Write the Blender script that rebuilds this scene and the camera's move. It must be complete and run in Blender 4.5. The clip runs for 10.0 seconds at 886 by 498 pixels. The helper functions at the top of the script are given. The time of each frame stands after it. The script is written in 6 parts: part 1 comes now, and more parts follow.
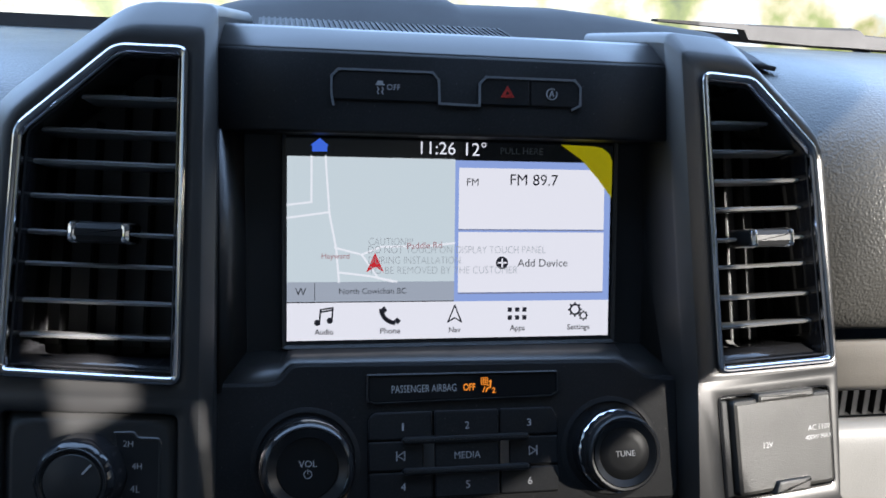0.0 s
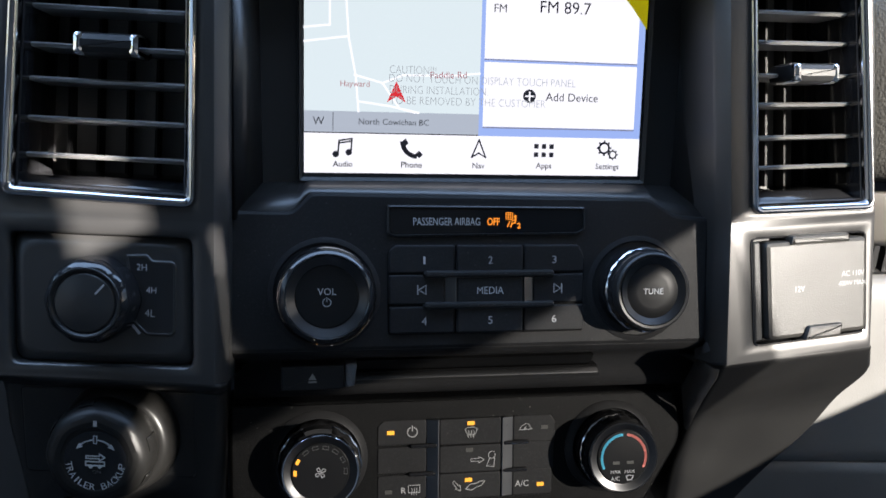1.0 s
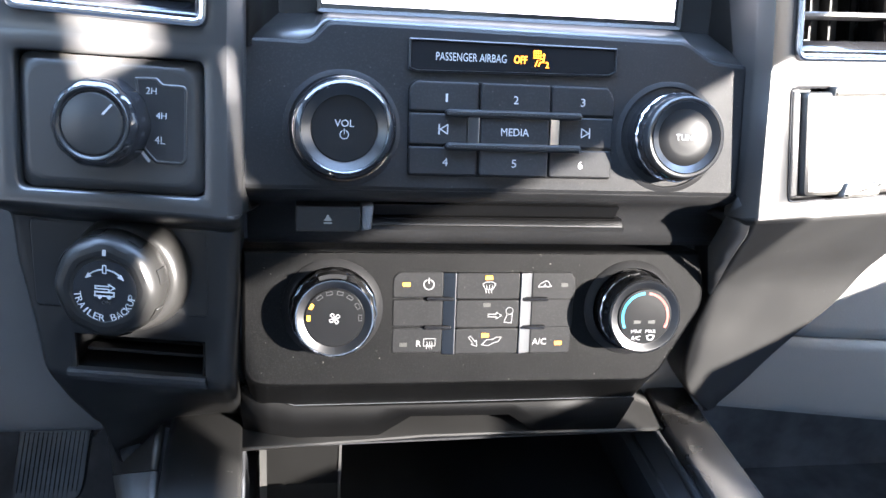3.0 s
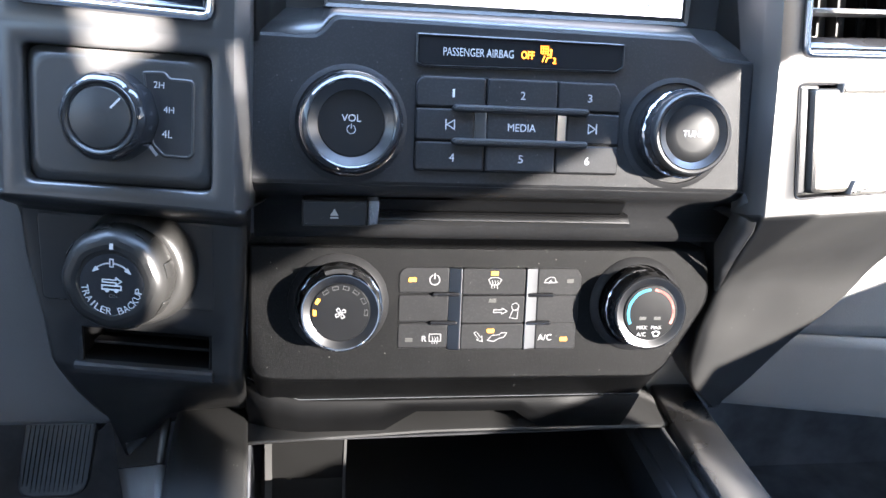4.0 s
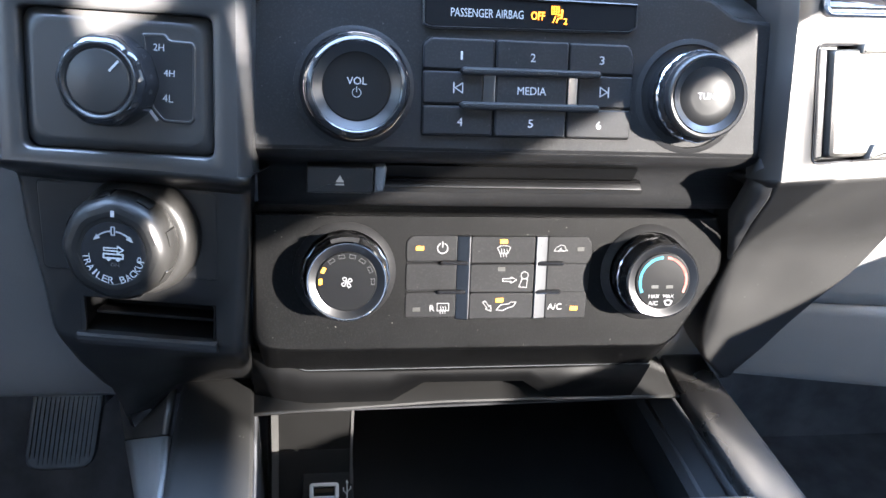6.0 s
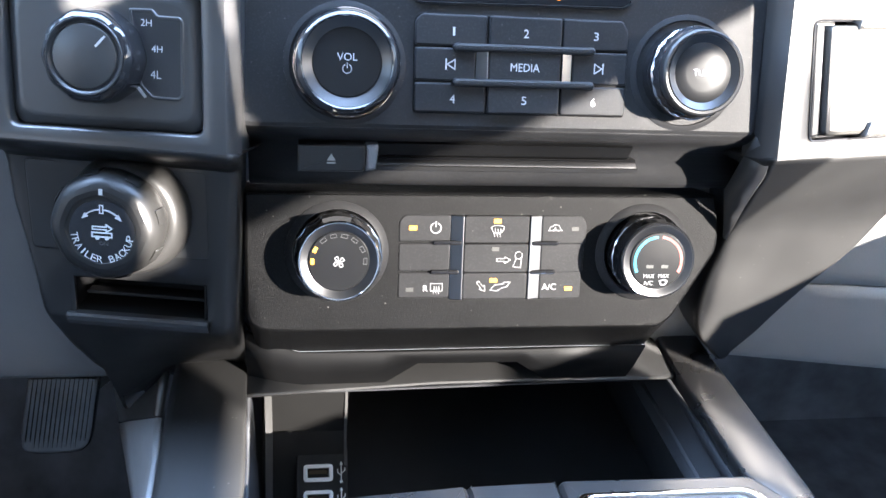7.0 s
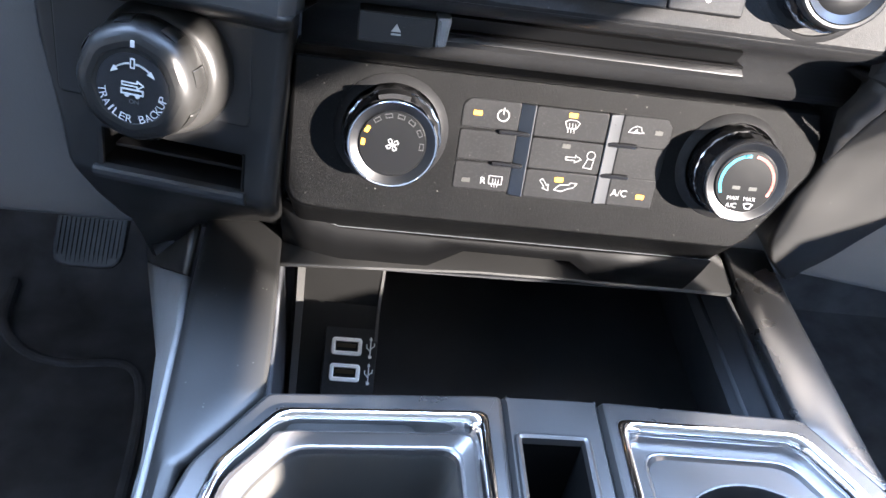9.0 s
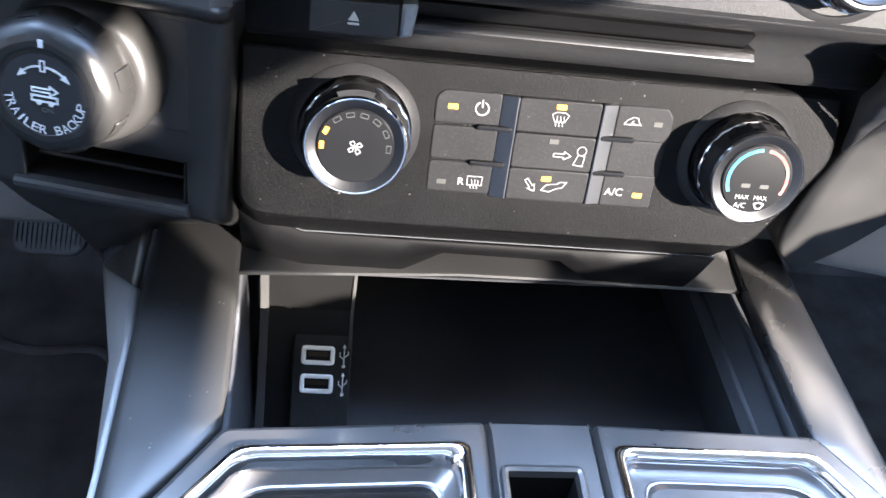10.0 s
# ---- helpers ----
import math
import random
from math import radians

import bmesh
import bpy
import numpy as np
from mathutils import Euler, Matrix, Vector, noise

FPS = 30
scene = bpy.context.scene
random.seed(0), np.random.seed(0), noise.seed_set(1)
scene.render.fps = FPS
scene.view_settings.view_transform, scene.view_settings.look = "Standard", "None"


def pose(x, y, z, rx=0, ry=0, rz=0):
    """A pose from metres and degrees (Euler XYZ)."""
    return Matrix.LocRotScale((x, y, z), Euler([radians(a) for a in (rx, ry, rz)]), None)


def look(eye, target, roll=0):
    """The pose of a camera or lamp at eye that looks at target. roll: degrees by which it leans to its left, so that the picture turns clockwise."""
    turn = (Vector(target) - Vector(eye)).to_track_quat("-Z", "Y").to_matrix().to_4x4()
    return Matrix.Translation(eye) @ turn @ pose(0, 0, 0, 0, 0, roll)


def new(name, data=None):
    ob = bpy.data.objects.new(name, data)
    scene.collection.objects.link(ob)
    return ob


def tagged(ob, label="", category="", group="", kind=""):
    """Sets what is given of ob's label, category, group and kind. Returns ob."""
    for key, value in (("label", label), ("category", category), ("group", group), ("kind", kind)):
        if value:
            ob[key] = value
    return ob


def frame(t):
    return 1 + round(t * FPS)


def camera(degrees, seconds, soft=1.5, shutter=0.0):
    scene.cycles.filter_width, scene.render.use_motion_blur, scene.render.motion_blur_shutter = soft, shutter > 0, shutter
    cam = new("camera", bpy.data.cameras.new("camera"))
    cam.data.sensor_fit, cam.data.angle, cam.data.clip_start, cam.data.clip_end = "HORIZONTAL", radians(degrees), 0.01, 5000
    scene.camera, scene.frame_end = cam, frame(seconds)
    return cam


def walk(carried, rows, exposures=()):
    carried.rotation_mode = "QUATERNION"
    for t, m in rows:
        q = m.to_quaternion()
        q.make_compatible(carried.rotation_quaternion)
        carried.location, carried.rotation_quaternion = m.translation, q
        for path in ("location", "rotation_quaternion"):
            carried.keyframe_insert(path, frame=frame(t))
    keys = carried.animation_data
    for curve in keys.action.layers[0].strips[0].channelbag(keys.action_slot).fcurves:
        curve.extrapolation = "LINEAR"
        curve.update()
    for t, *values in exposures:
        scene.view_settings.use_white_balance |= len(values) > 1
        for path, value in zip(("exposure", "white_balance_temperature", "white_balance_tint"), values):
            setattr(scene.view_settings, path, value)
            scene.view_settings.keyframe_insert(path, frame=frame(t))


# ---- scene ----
cam = camera(53.5, 10.0, shutter=0.2)
PATH = [
    (0, (-0.095, 0.032, 0.896), (0.296, 1.944, 0.459), 2.6),
    (0.4, (-0.097, 0.042, 0.875), (0.253, 1.948, 0.382), 2.9),
    (0.5, (-0.098, 0.043, 0.872), (0.26, 1.935, 0.329), 2.9),
    (0.6, (-0.104, 0.043, 0.867), (0.281, 1.919, 0.291), 3.7),
    (0.9, (-0.097, 0.04, 0.858), (0.265, 1.905, 0.231), 3.3),
    (1, (-0.099, 0.041, 0.855), (0.274, 1.899, 0.216), 3.4),
    (1.5, (-0.1, 0.046, 0.846), (0.265, 1.886, 0.153), 3.4),
    (2, (-0.099, 0.045, 0.836), (0.257, 1.866, 0.091), 3.6),
    (2.5, (-0.099, 0.044, 0.815), (0.252, 1.845, 0.02), 4.4),
    (4, (-0.1, 0.043, 0.814), (0.232, 1.838, -0.001), 4.9),
    (4.5, (-0.101, 0.044, 0.813), (0.223, 1.836, -0.013), 4.7),
    (5, (-0.101, 0.044, 0.813), (0.216, 1.832, -0.024), 4.6),
    (5.5, (-0.101, 0.047, 0.811), (0.217, 1.828, -0.04), 4.6),
    (7, (-0.096, 0.051, 0.803), (0.225, 1.81, -0.094), 4.6),
    (7.5, (-0.098, 0.051, 0.803), (0.211, 1.805, -0.105), 4.7),
    (8, (-0.099, 0.051, 0.806), (0.209, 1.78, -0.151), 5.9),
    (8.1, (-0.1, 0.053, 0.806), (0.216, 1.772, -0.166), 6.6),
    (8.3, (-0.082, 0.07, 0.806), (0.212, 1.657, -0.375), 9.6),
    (8.5, (-0.093, 0.086, 0.812), (0.228, 1.653, -0.388), 10.9),
    (9, (-0.1, 0.103, 0.808), (0.154, 1.651, -0.432), 11.0),
    (9.5, (-0.1, 0.108, 0.809), (0.135, 1.652, -0.442), 10.4),
    (10, (-0.089, 0.152, 0.8), (0.191, 1.628, -0.521), 10.8),
]
walk(cam, [(t, look(eye, target, roll)) for t, eye, target, roll in PATH], [(0, 3.01, 6300, 12), (0.5, 3.18, 6400, 12), (1.0, 3.43, 6500, 12), (1.6, 4.0, 6600, 12), (2.0, 4.6, 6600, 12), (2.3, 5.46, 6350, 14), (2.5, 6.01, 6350, 14), (4, 5.91, 6350, 14), (5, 5.71, 6350, 14), (5.6, 5.76, 6350, 14), (7, 6.21, 6400, 14), (8, 6.16, 6400, 14), (8.7, 6.06, 6500, 16), (9.5, 6.31, 6500, 16), (10, 6.21, 6500, 16)])

# ---- light ----
SUN = Vector((0.61, -0.73, 0.31)).normalized()
world = bpy.data.worlds.new("sky")
scene.world = world
world.use_nodes = True
wn = world.node_tree.nodes
sky = wn.new("ShaderNodeTexSky")
sky.sky_type, sky.sun_disc = "NISHITA", False
sky.sun_elevation = math.asin(SUN.z)
sky.sun_rotation = math.atan2(SUN.x, SUN.y)
world.node_tree.links.new(sky.outputs[0], wn["Background"].inputs[0])
wn["Background"].inputs[1].default_value = 0.05
sun_data = bpy.data.lights.new("sun", "SUN")
sun_data.energy, sun_data.angle, sun_data.color = 5.0, radians(0.3), (1.0, 0.95, 0.88)
sun = new("sun", sun_data)
sun.matrix_world = look(SUN * 10, (0, 0, 0))

# the sky's light in the upper part of the windscreen opening
pane_data = bpy.data.lights.new("windscreen_sky", "AREA")
pane_data.shape, pane_data.size, pane_data.size_y = "RECTANGLE", 1.5, 0.64
pane_data.energy, pane_data.color = 1.9, (0.42, 0.64, 1.0)
pane = new("windscreen_sky", pane_data)
pane.matrix_world = look((0, 0.565, 1.18), (0, 0.332, 0.738))


# ---- materials ----
def material(name, color, rough=0.5, metal=0.0, bump=0.0, scale=800.0, vary=0.15, spec=0.5, coat=0.0, pebble=False, dust=0.0, speckle=0.0):
    m = bpy.data.materials.new(name)
    m.use_nodes = True
    nodes, links = m.node_tree.nodes, m.node_tree.links
    b = nodes["Principled BSDF"]
    b.inputs["Roughness"].default_value, b.inputs["Metallic"].default_value = rough, metal
    b.inputs["Specular IOR Level"].default_value, b.inputs["Coat Weight"].default_value = spec, coat
    co = nodes.new("ShaderNodeTexCoord")
    big = nodes.new("ShaderNodeTexNoise")
    big.inputs["Scale"].default_value, big.inputs["Detail"].default_value = 22, 6
    links.new(co.outputs["Object"], big.inputs["Vector"])
    ramp = nodes.new("ShaderNodeMapRange")
    ramp.inputs["From Min"].default_value, ramp.inputs["From Max"].default_value = 0.3, 0.7
    ramp.inputs["To Min"].default_value, ramp.inputs["To Max"].default_value = 1 - vary, 1 + vary
    links.new(big.outputs["Fac"], ramp.inputs["Value"])
    mul = nodes.new("ShaderNodeVectorMath")
    mul.operation = "SCALE"
    mul.inputs[0].default_value = color[:3]
    links.new(ramp.outputs[0], mul.inputs["Scale"])
    out = mul.outputs[0]
    # Pale specks in the base colour stand in for sparkle off the grain.
    if speckle > 0:
        tiny = nodes.new("ShaderNodeTexNoise")
        tiny.inputs["Scale"].default_value, tiny.inputs["Detail"].default_value = 1100, 1
        links.new(co.outputs["Object"], tiny.inputs["Vector"])
        peak = nodes.new("ShaderNodeMapRange")
        peak.inputs["From Min"].default_value, peak.inputs["From Max"].default_value = 0.5, 0.75
        peak.inputs["To Min"].default_value, peak.inputs["To Max"].default_value = 0.0, speckle
        links.new(tiny.outputs["Fac"], peak.inputs["Value"])
        plus = nodes.new("ShaderNodeVectorMath")
        links.new(out, plus.inputs[0])
        links.new(peak.outputs[0], plus.inputs[1])
        out = plus.outputs[0]
    if dust > 0:
        speck = nodes.new("ShaderNodeTexVoronoi")
        speck.inputs["Scale"].default_value = 300
        links.new(co.outputs["Object"], speck.inputs["Vector"])
        lim = nodes.new("ShaderNodeMapRange")
        lim.inputs["From Min"].default_value, lim.inputs["From Max"].default_value = 0.07, 0.13
        lim.inputs["To Min"].default_value, lim.inputs["To Max"].default_value = dust, 0.0
        links.new(speck.outputs["Distance"], lim.inputs["Value"])
        pick = nodes.new("ShaderNodeTexNoise")
        pick.inputs["Scale"].default_value = 150
        links.new(co.outputs["Object"], pick.inputs["Vector"])
        some = nodes.new("ShaderNodeMapRange")
        some.inputs["From Min"].default_value, some.inputs["From Max"].default_value = 0.57, 0.62
        links.new(pick.outputs["Fac"], some.inputs["Value"])
        both = nodes.new("ShaderNodeMath")
        both.operation = "MULTIPLY"
        links.new(lim.outputs[0], both.inputs[0])
        links.new(some.outputs[0], both.inputs[1])
        mix = nodes.new("ShaderNodeMix")
        mix.data_type = "RGBA"
        links.new(both.outputs[0], mix.inputs["Factor"])
        links.new(out, mix.inputs["A"])
        mix.inputs["B"].default_value = (0.5, 0.48, 0.44, 1)
        out = mix.outputs["Result"]
    links.new(out, b.inputs["Base Color"])
    rr = nodes.new("ShaderNodeMapRange")
    rr.inputs["From Min"].default_value, rr.inputs["From Max"].default_value = 0.3, 0.7
    rr.inputs["To Min"].default_value, rr.inputs["To Max"].default_value = max(0.02, rough * 0.88), min(1, rough * 1.12)
    links.new(big.outputs["Fac"], rr.inputs["Value"])
    links.new(rr.outputs[0], b.inputs["Roughness"])
    if bump > 0:
        if pebble:
            fine = nodes.new("ShaderNodeTexVoronoi")
            fine.feature = "SMOOTH_F1"
            fine.inputs["Scale"].default_value = scale
            src = fine.outputs["Distance"]
        else:
            fine = nodes.new("ShaderNodeTexNoise")
            fine.inputs["Scale"].default_value, fine.inputs["Detail"].default_value = scale, 3
            src = fine.outputs["Fac"]
        links.new(co.outputs["Object"], fine.inputs["Vector"])
        bp = nodes.new("ShaderNodeBump")
        bp.inputs["Strength"].default_value, bp.inputs["Distance"].default_value = bump, 0.0004
        links.new(src, bp.inputs["Height"])
        links.new(bp.outputs[0], b.inputs["Normal"])
    return m


LAMPS = 0.088


def glow(name, color, strength, rough=0.4):
    m = bpy.data.materials.new(name)
    m.use_nodes = True
    b = m.node_tree.nodes["Principled BSDF"]
    b.inputs["Base Color"].default_value = (0.02, 0.02, 0.02, 1)
    b.inputs["Roughness"].default_value = rough
    b.inputs["Specular IOR Level"].default_value = 0.25
    b.inputs["Emission Color"].default_value = (*color, 1)
    b.inputs["Emission Strength"].default_value = strength * LAMPS
    return m


GRAIN = material("grained_black_plastic", (0.0026, 0.0026, 0.0027), 0.45, bump=0.5, scale=2200, vary=0.3, spec=0.12, dust=0.35, speckle=0.0048)
RADIO = material("fine_grained_black_plastic", (0.015, 0.015, 0.0156), 0.42, bump=0.25, scale=2400, vary=0.15, spec=0.15, dust=0.08, speckle=0.007)
BLACK = material("smooth_black_plastic", (0.016, 0.016, 0.0166), 0.36, vary=0.2, bump=0.05, scale=900, spec=0.3)
GLOSS = material("piano_black", (0.012, 0.012, 0.013), 0.08, vary=0.1)
LENS = material("smoked_lens", (0.009, 0.009, 0.0095), 0.06, vary=0.05, spec=0.09)
SATIN = material("satin_graphite_paint", (0.066, 0.0645, 0.0635), 0.38, metal=0.72, vary=0.06, bump=0.04, scale=2500)
TRAY = material("silver_blue_satin_paint", (0.11, 0.106, 0.104), 0.3, metal=0.85, vary=0.05, bump=0.03, scale=2500)
RAIL = material("satin_black_rail", (0.03, 0.0295, 0.029), 0.42, metal=0.6, vary=0.08, bump=0.05, scale=1800, dust=0.3)
CHROME = material("chrome", (0.8, 0.8, 0.82), 0.06, metal=1.0, vary=0.03)
BARM = material("satin_metal_bar", (0.115, 0.117, 0.122), 0.3, metal=1.0, vary=0.05)
DARKCHROME = material("dark_chrome", (0.45, 0.45, 0.47), 0.12, metal=1.0, vary=0.05)
PLATE = material("satin_black_plate", (0.03, 0.0295, 0.029), 0.36, metal=0.2, vary=0.08, bump=0.04, scale=2500)
# Dusty satin darkened so that its colour carries the lower side's shade.
SHADED_SIDE = material("shaded_side_satin", (0.015, 0.0147, 0.0144), 0.42, metal=0.4, vary=0.1, bump=0.08, scale=2200, spec=0.35, dust=0.12)
# Darker copy of the satin paint; shade under the overhang is in its colour.
SHADED_LOW = material("shaded_lower_satin", (0.029, 0.0286, 0.0284), 0.38, metal=0.7, vary=0.1, bump=0.06, scale=2200)
KNOBFACE = material("knob_face_black", (0.008, 0.008, 0.0083), 0.34, vary=0.1, bump=0.08, scale=2500, spec=0.18)
KNOBRING = material("satin_ring_metal", (0.075, 0.075, 0.077), 0.3, metal=1.0, vary=0.05)
EDGE = material("grey_switch_rim", (0.2, 0.21, 0.225), 0.35, metal=0.5, vary=0.05)
SLAT = material("vent_slat_plastic", (0.23, 0.227, 0.222), 0.33, metal=0.3, vary=0.06, bump=0.04, scale=2500)
BAND = material("brown_grey_trim", (0.24, 0.22, 0.195), 0.45, bump=0.3, scale=900, vary=0.08)
HOLLOW = material("satin_hollow_plastic", (0.016, 0.0157, 0.0155), 0.34, vary=0.12, bump=0.04, scale=1500, spec=0.45)
# Near black; also puts shade into skirt, gaps and hollows.
DEEP = material("deep_black_plastic_and_shade", (0.0036, 0.0036, 0.0038), 0.55, vary=0.2, bump=0.05, scale=1200, spec=0.15)
MATTE = material("matte_black_plastic", (0.05, 0.05, 0.051), 0.75, vary=0.2, bump=0.1, scale=1200, spec=0.12)
RUBBER = material("rubber", (0.04, 0.04, 0.042), 0.2, bump=0.2, scale=900, vary=0.2, spec=0.7)
WORN = material("rubbed_knob_rubber", (0.0095, 0.0092, 0.0088), 0.38, bump=0.1, scale=1200, vary=0.25, spec=0.25)
LEATHER = material("grained_dash_vinyl", (0.062, 0.059, 0.053), 0.36, bump=1.0, scale=650, pebble=True, vary=0.1, spec=0.6)
GREYTRIM = material("light_grey_trim", (0.19, 0.185, 0.178), 0.5, bump=0.35, scale=900, vary=0.06)
SIDEGREY = material("pale_grey_side_trim", (0.15, 0.149, 0.148), 0.5, bump=0.3, scale=900, vary=0.05)
KNEE = material("grey_knee_trim", (0.12, 0.118, 0.115), 0.5, bump=0.3, scale=900, vary=0.06)
GREYMID = material("mid_grey_trim", (0.06, 0.059, 0.057), 0.5, bump=0.3, scale=900, vary=0.08)
CARPET = material("black_carpet", (0.075, 0.076, 0.08), 0.95, bump=1.0, scale=1100, vary=0.3, spec=0.1)
# Carpet copy lightened to make up for missing light in the footwell.
LIFTED_CARPET = material("lightened_floor_carpet", (0.15, 0.152, 0.16), 0.95, bump=1.0, scale=1100, vary=0.3, spec=0.1)
BINRUB = material("black_bin_liner", (0.032, 0.033, 0.036), 0.6, bump=0.2, scale=1200, vary=0.2, spec=0.15)
RAMP = material("grey_black_block", (0.009, 0.0088, 0.0085), 0.5, bump=0.1, scale=1500, vary=0.15, spec=0.2)
WELL = material("dark_cup_liner", (0.03, 0.029, 0.027), 0.5, bump=0.15, scale=1500, vary=0.15, spec=0.3)
COVER = material("grained_cover_plastic", (0.024, 0.023, 0.021), 0.36, bump=0.2, scale=2000, pebble=True, vary=0.12)
INK = material("white_print", (0.38, 0.38, 0.38), 0.5, vary=0.03)
FAINTINK = material("faint_grey_print", (0.045, 0.045, 0.045), 0.5, vary=0.03)
DIMINK = material("grey_print", (0.3, 0.3, 0.305), 0.5, vary=0.03)
REDINK = material("red_print", (0.5, 0.03, 0.02), 0.5, vary=0.03)
BLUEINK = material("blue_print", (0.05, 0.42, 0.6), 0.5, vary=0.03)
PINKINK = material("warm_red_print", (0.62, 0.16, 0.13), 0.5, vary=0.03)
HEADLINER = material("beige_headliner", (0.5, 0.46, 0.4), 0.9, bump=0.3, scale=900, vary=0.05)
ASPHALT = material("asphalt", (0.06, 0.06, 0.062), 0.9, bump=0.5, scale=60, vary=0.3)
METAL = material("socket_metal", (0.06, 0.045, 0.03), 0.4, metal=1.0, vary=0.05)
PORT = material("pale_port_plastic", (0.8, 0.8, 0.78), 0.45, vary=0.05)
LED = glow("amber_indicator", (1.0, 0.42, 0.03), 1.6)
AMBER = glow("amber_lettering", (1.0, 0.3, 0.02), 1.3)
UNLIT = material("unlit_indicator", (0.05, 0.05, 0.045), 0.4, vary=0.05)
S_WHITE = glow("display_white", (0.93, 0.93, 1.0), 1.16, 0.25)
S_MAP = glow("display_map", (0.70, 0.80, 0.84), 1.12, 0.25)
S_BLUE = glow("display_blue", (0.36, 0.5, 0.95), 1.0, 0.25)
S_BAR = glow("display_grey_bar", (0.52, 0.58, 0.68), 0.9, 0.25)
S_ROAD = glow("display_road", (0.93, 0.95, 1.0), 1.2, 0.25)
S_INK = glow("display_black_ink", (0.02, 0.02, 0.03), 0.6, 0.25)
S_ROSE = glow("display_rose_ink", (0.55, 0.22, 0.25), 0.8, 0.25)
S_RED = glow("display_red", (0.85, 0.03, 0.04), 0.9, 0.25)
S_LIT = glow("display_lit_text", (0.9, 0.92, 1.0), 1.2, 0.25)
S_HOME = glow("display_home_blue", (0.06, 0.17, 0.85), 1.1, 0.25)
S_LINE = glow("display_tile_shadow", (0.3, 0.33, 0.5), 0.8, 0.25)
# Tab and print glow to stand in for screen light through the film.
YELLOW = glow("glowing_yellow_film_tab", (0.62, 0.55, 0.0), 0.55, 0.4)
FILMINK = glow("glowing_grey_film_print", (0.42, 0.46, 0.5), 0.85, 0.4)
FILMINKD = material("pale_film_print", (0.4, 0.4, 0.4), 0.5, vary=0.05)


def glass(name, tint):
    m = bpy.data.materials.new(name)
    m.use_nodes = True
    nodes, links = m.node_tree.nodes, m.node_tree.links
    nodes.remove(nodes["Principled BSDF"])
    clear, gleam, blend = nodes.new("ShaderNodeBsdfTransparent"), nodes.new("ShaderNodeBsdfGlossy"), nodes.new("ShaderNodeMixShader")
    clear.inputs["Color"].default_value = (tint, tint, tint * 0.97, 1)
    gleam.inputs["Roughness"].default_value = 0.02
    blend.inputs[0].default_value = 0.06
    links.new(clear.outputs[0], blend.inputs[1])
    links.new(gleam.outputs[0], blend.inputs[2])
    links.new(blend.outputs[0], nodes["Material Output"].inputs["Surface"])
    return m


# Tints chosen to set how much sun and fill get through.
DIM_GLASS = glass("light_dimming_glass", 0.097)
GLASS = glass("window_glass", 0.38)
CLEAR = glass("clear_window_glass", 0.8)

# ---- building tools ----
HOME = {}


def facing(x, y, z, tilt=0.0, yaw=0.0):
    """A panel's frame: x to the right, y up along it, z out of it. tilt leans it back."""
    return pose(x, y, z, 90 - tilt, 0, yaw) if not yaw else Matrix.Translation((x, y, z)) @ pose(0, 0, 0, 0, 0, yaw) @ pose(0, 0, 0, 90 - tilt, 0, 0)


def thing(name, m, label, category, group="", kind=""):
    ob = new(name)
    ob.empty_display_size = 0.02
    ob.matrix_basis = m
    HOME[ob] = m
    return tagged(ob, label, category, group, kind)


def part(name, bm, mat, parent, label="", world=False, sharp=32, solid=0.0, soft=False):
    if world:
        bm.transform(HOME[parent].inverted())
    bmesh.ops.recalc_face_normals(bm, faces=bm.faces)
    smooth = []
    for f in bm.faces:
        level = [e for e in f.edges if len(e.link_faces) == 2 and e.link_faces[0].normal.dot(e.link_faces[1].normal) > 0.99997]
        smooth.append(len(f.verts) <= 4 and (soft or solid > 0 or not (level and f.calc_area() > 2e-7)))
    me = bpy.data.meshes.new(name)
    bm.to_mesh(me)
    bm.free()
    me.set_sharp_from_angle(angle=radians(sharp))
    me.polygons.foreach_set("use_smooth", smooth)
    me.materials.append(mat)
    ob = new(name, me)
    ob.parent = parent
    HOME[ob] = HOME.get(parent, Matrix())
    if label:
        ob["label"] = label
    if solid:
        mod = ob.modifiers.new("thickness", "SOLIDIFY")
        mod.thickness, mod.offset = solid, -1
    return ob


def rounded(pts, r=0.002, n=3):
    """A loop with rounded corners; a point may carry its own radius. Every corner gives n + 1 points."""
    out, k = [], len(pts)
    for i, p in enumerate(pts):
        rr = p[2] if len(p) > 2 else r
        p, a, b = Vector(p[:2]), Vector(pts[i - 1][:2]), Vector(pts[(i + 1) % k][:2])
        da, db = (a - p), (b - p)
        rr = min(rr, da.length * 0.45, db.length * 0.45)
        s, e = p + da.normalized() * rr, p + db.normalized() * rr
        for j in range(n + 1):
            f = j / n
            out.append(s * (1 - f) ** 2 + p * 2 * f * (1 - f) + e * f * f)
    return out


def inset(loop, d):
    """The loop moved inwards by d."""
    area = sum(loop[i - 1].x * loop[i].y - loop[i].x * loop[i - 1].y for i in range(len(loop)))
    side, out, k = (1 if area > 0 else -1), [], len(loop)
    for i, p in enumerate(loop):
        a, b = (p - loop[i - 1]), (loop[(i + 1) % k] - p)
        a, b = (a if a.length > 1e-7 else b), (b if b.length > 1e-7 else a)
        a, b = a.normalized(), b.normalized()
        na, nb = Vector((-a.y, a.x)), Vector((-b.y, b.x))
        m = na + nb
        m = m / max(0.35, m.length_squared / 2) if m.length > 1e-6 else na
        out.append(p + m * d * side)
    return out


def lift(loop, h):
    return [Vector((p.x, p.y, h)) for p in loop]


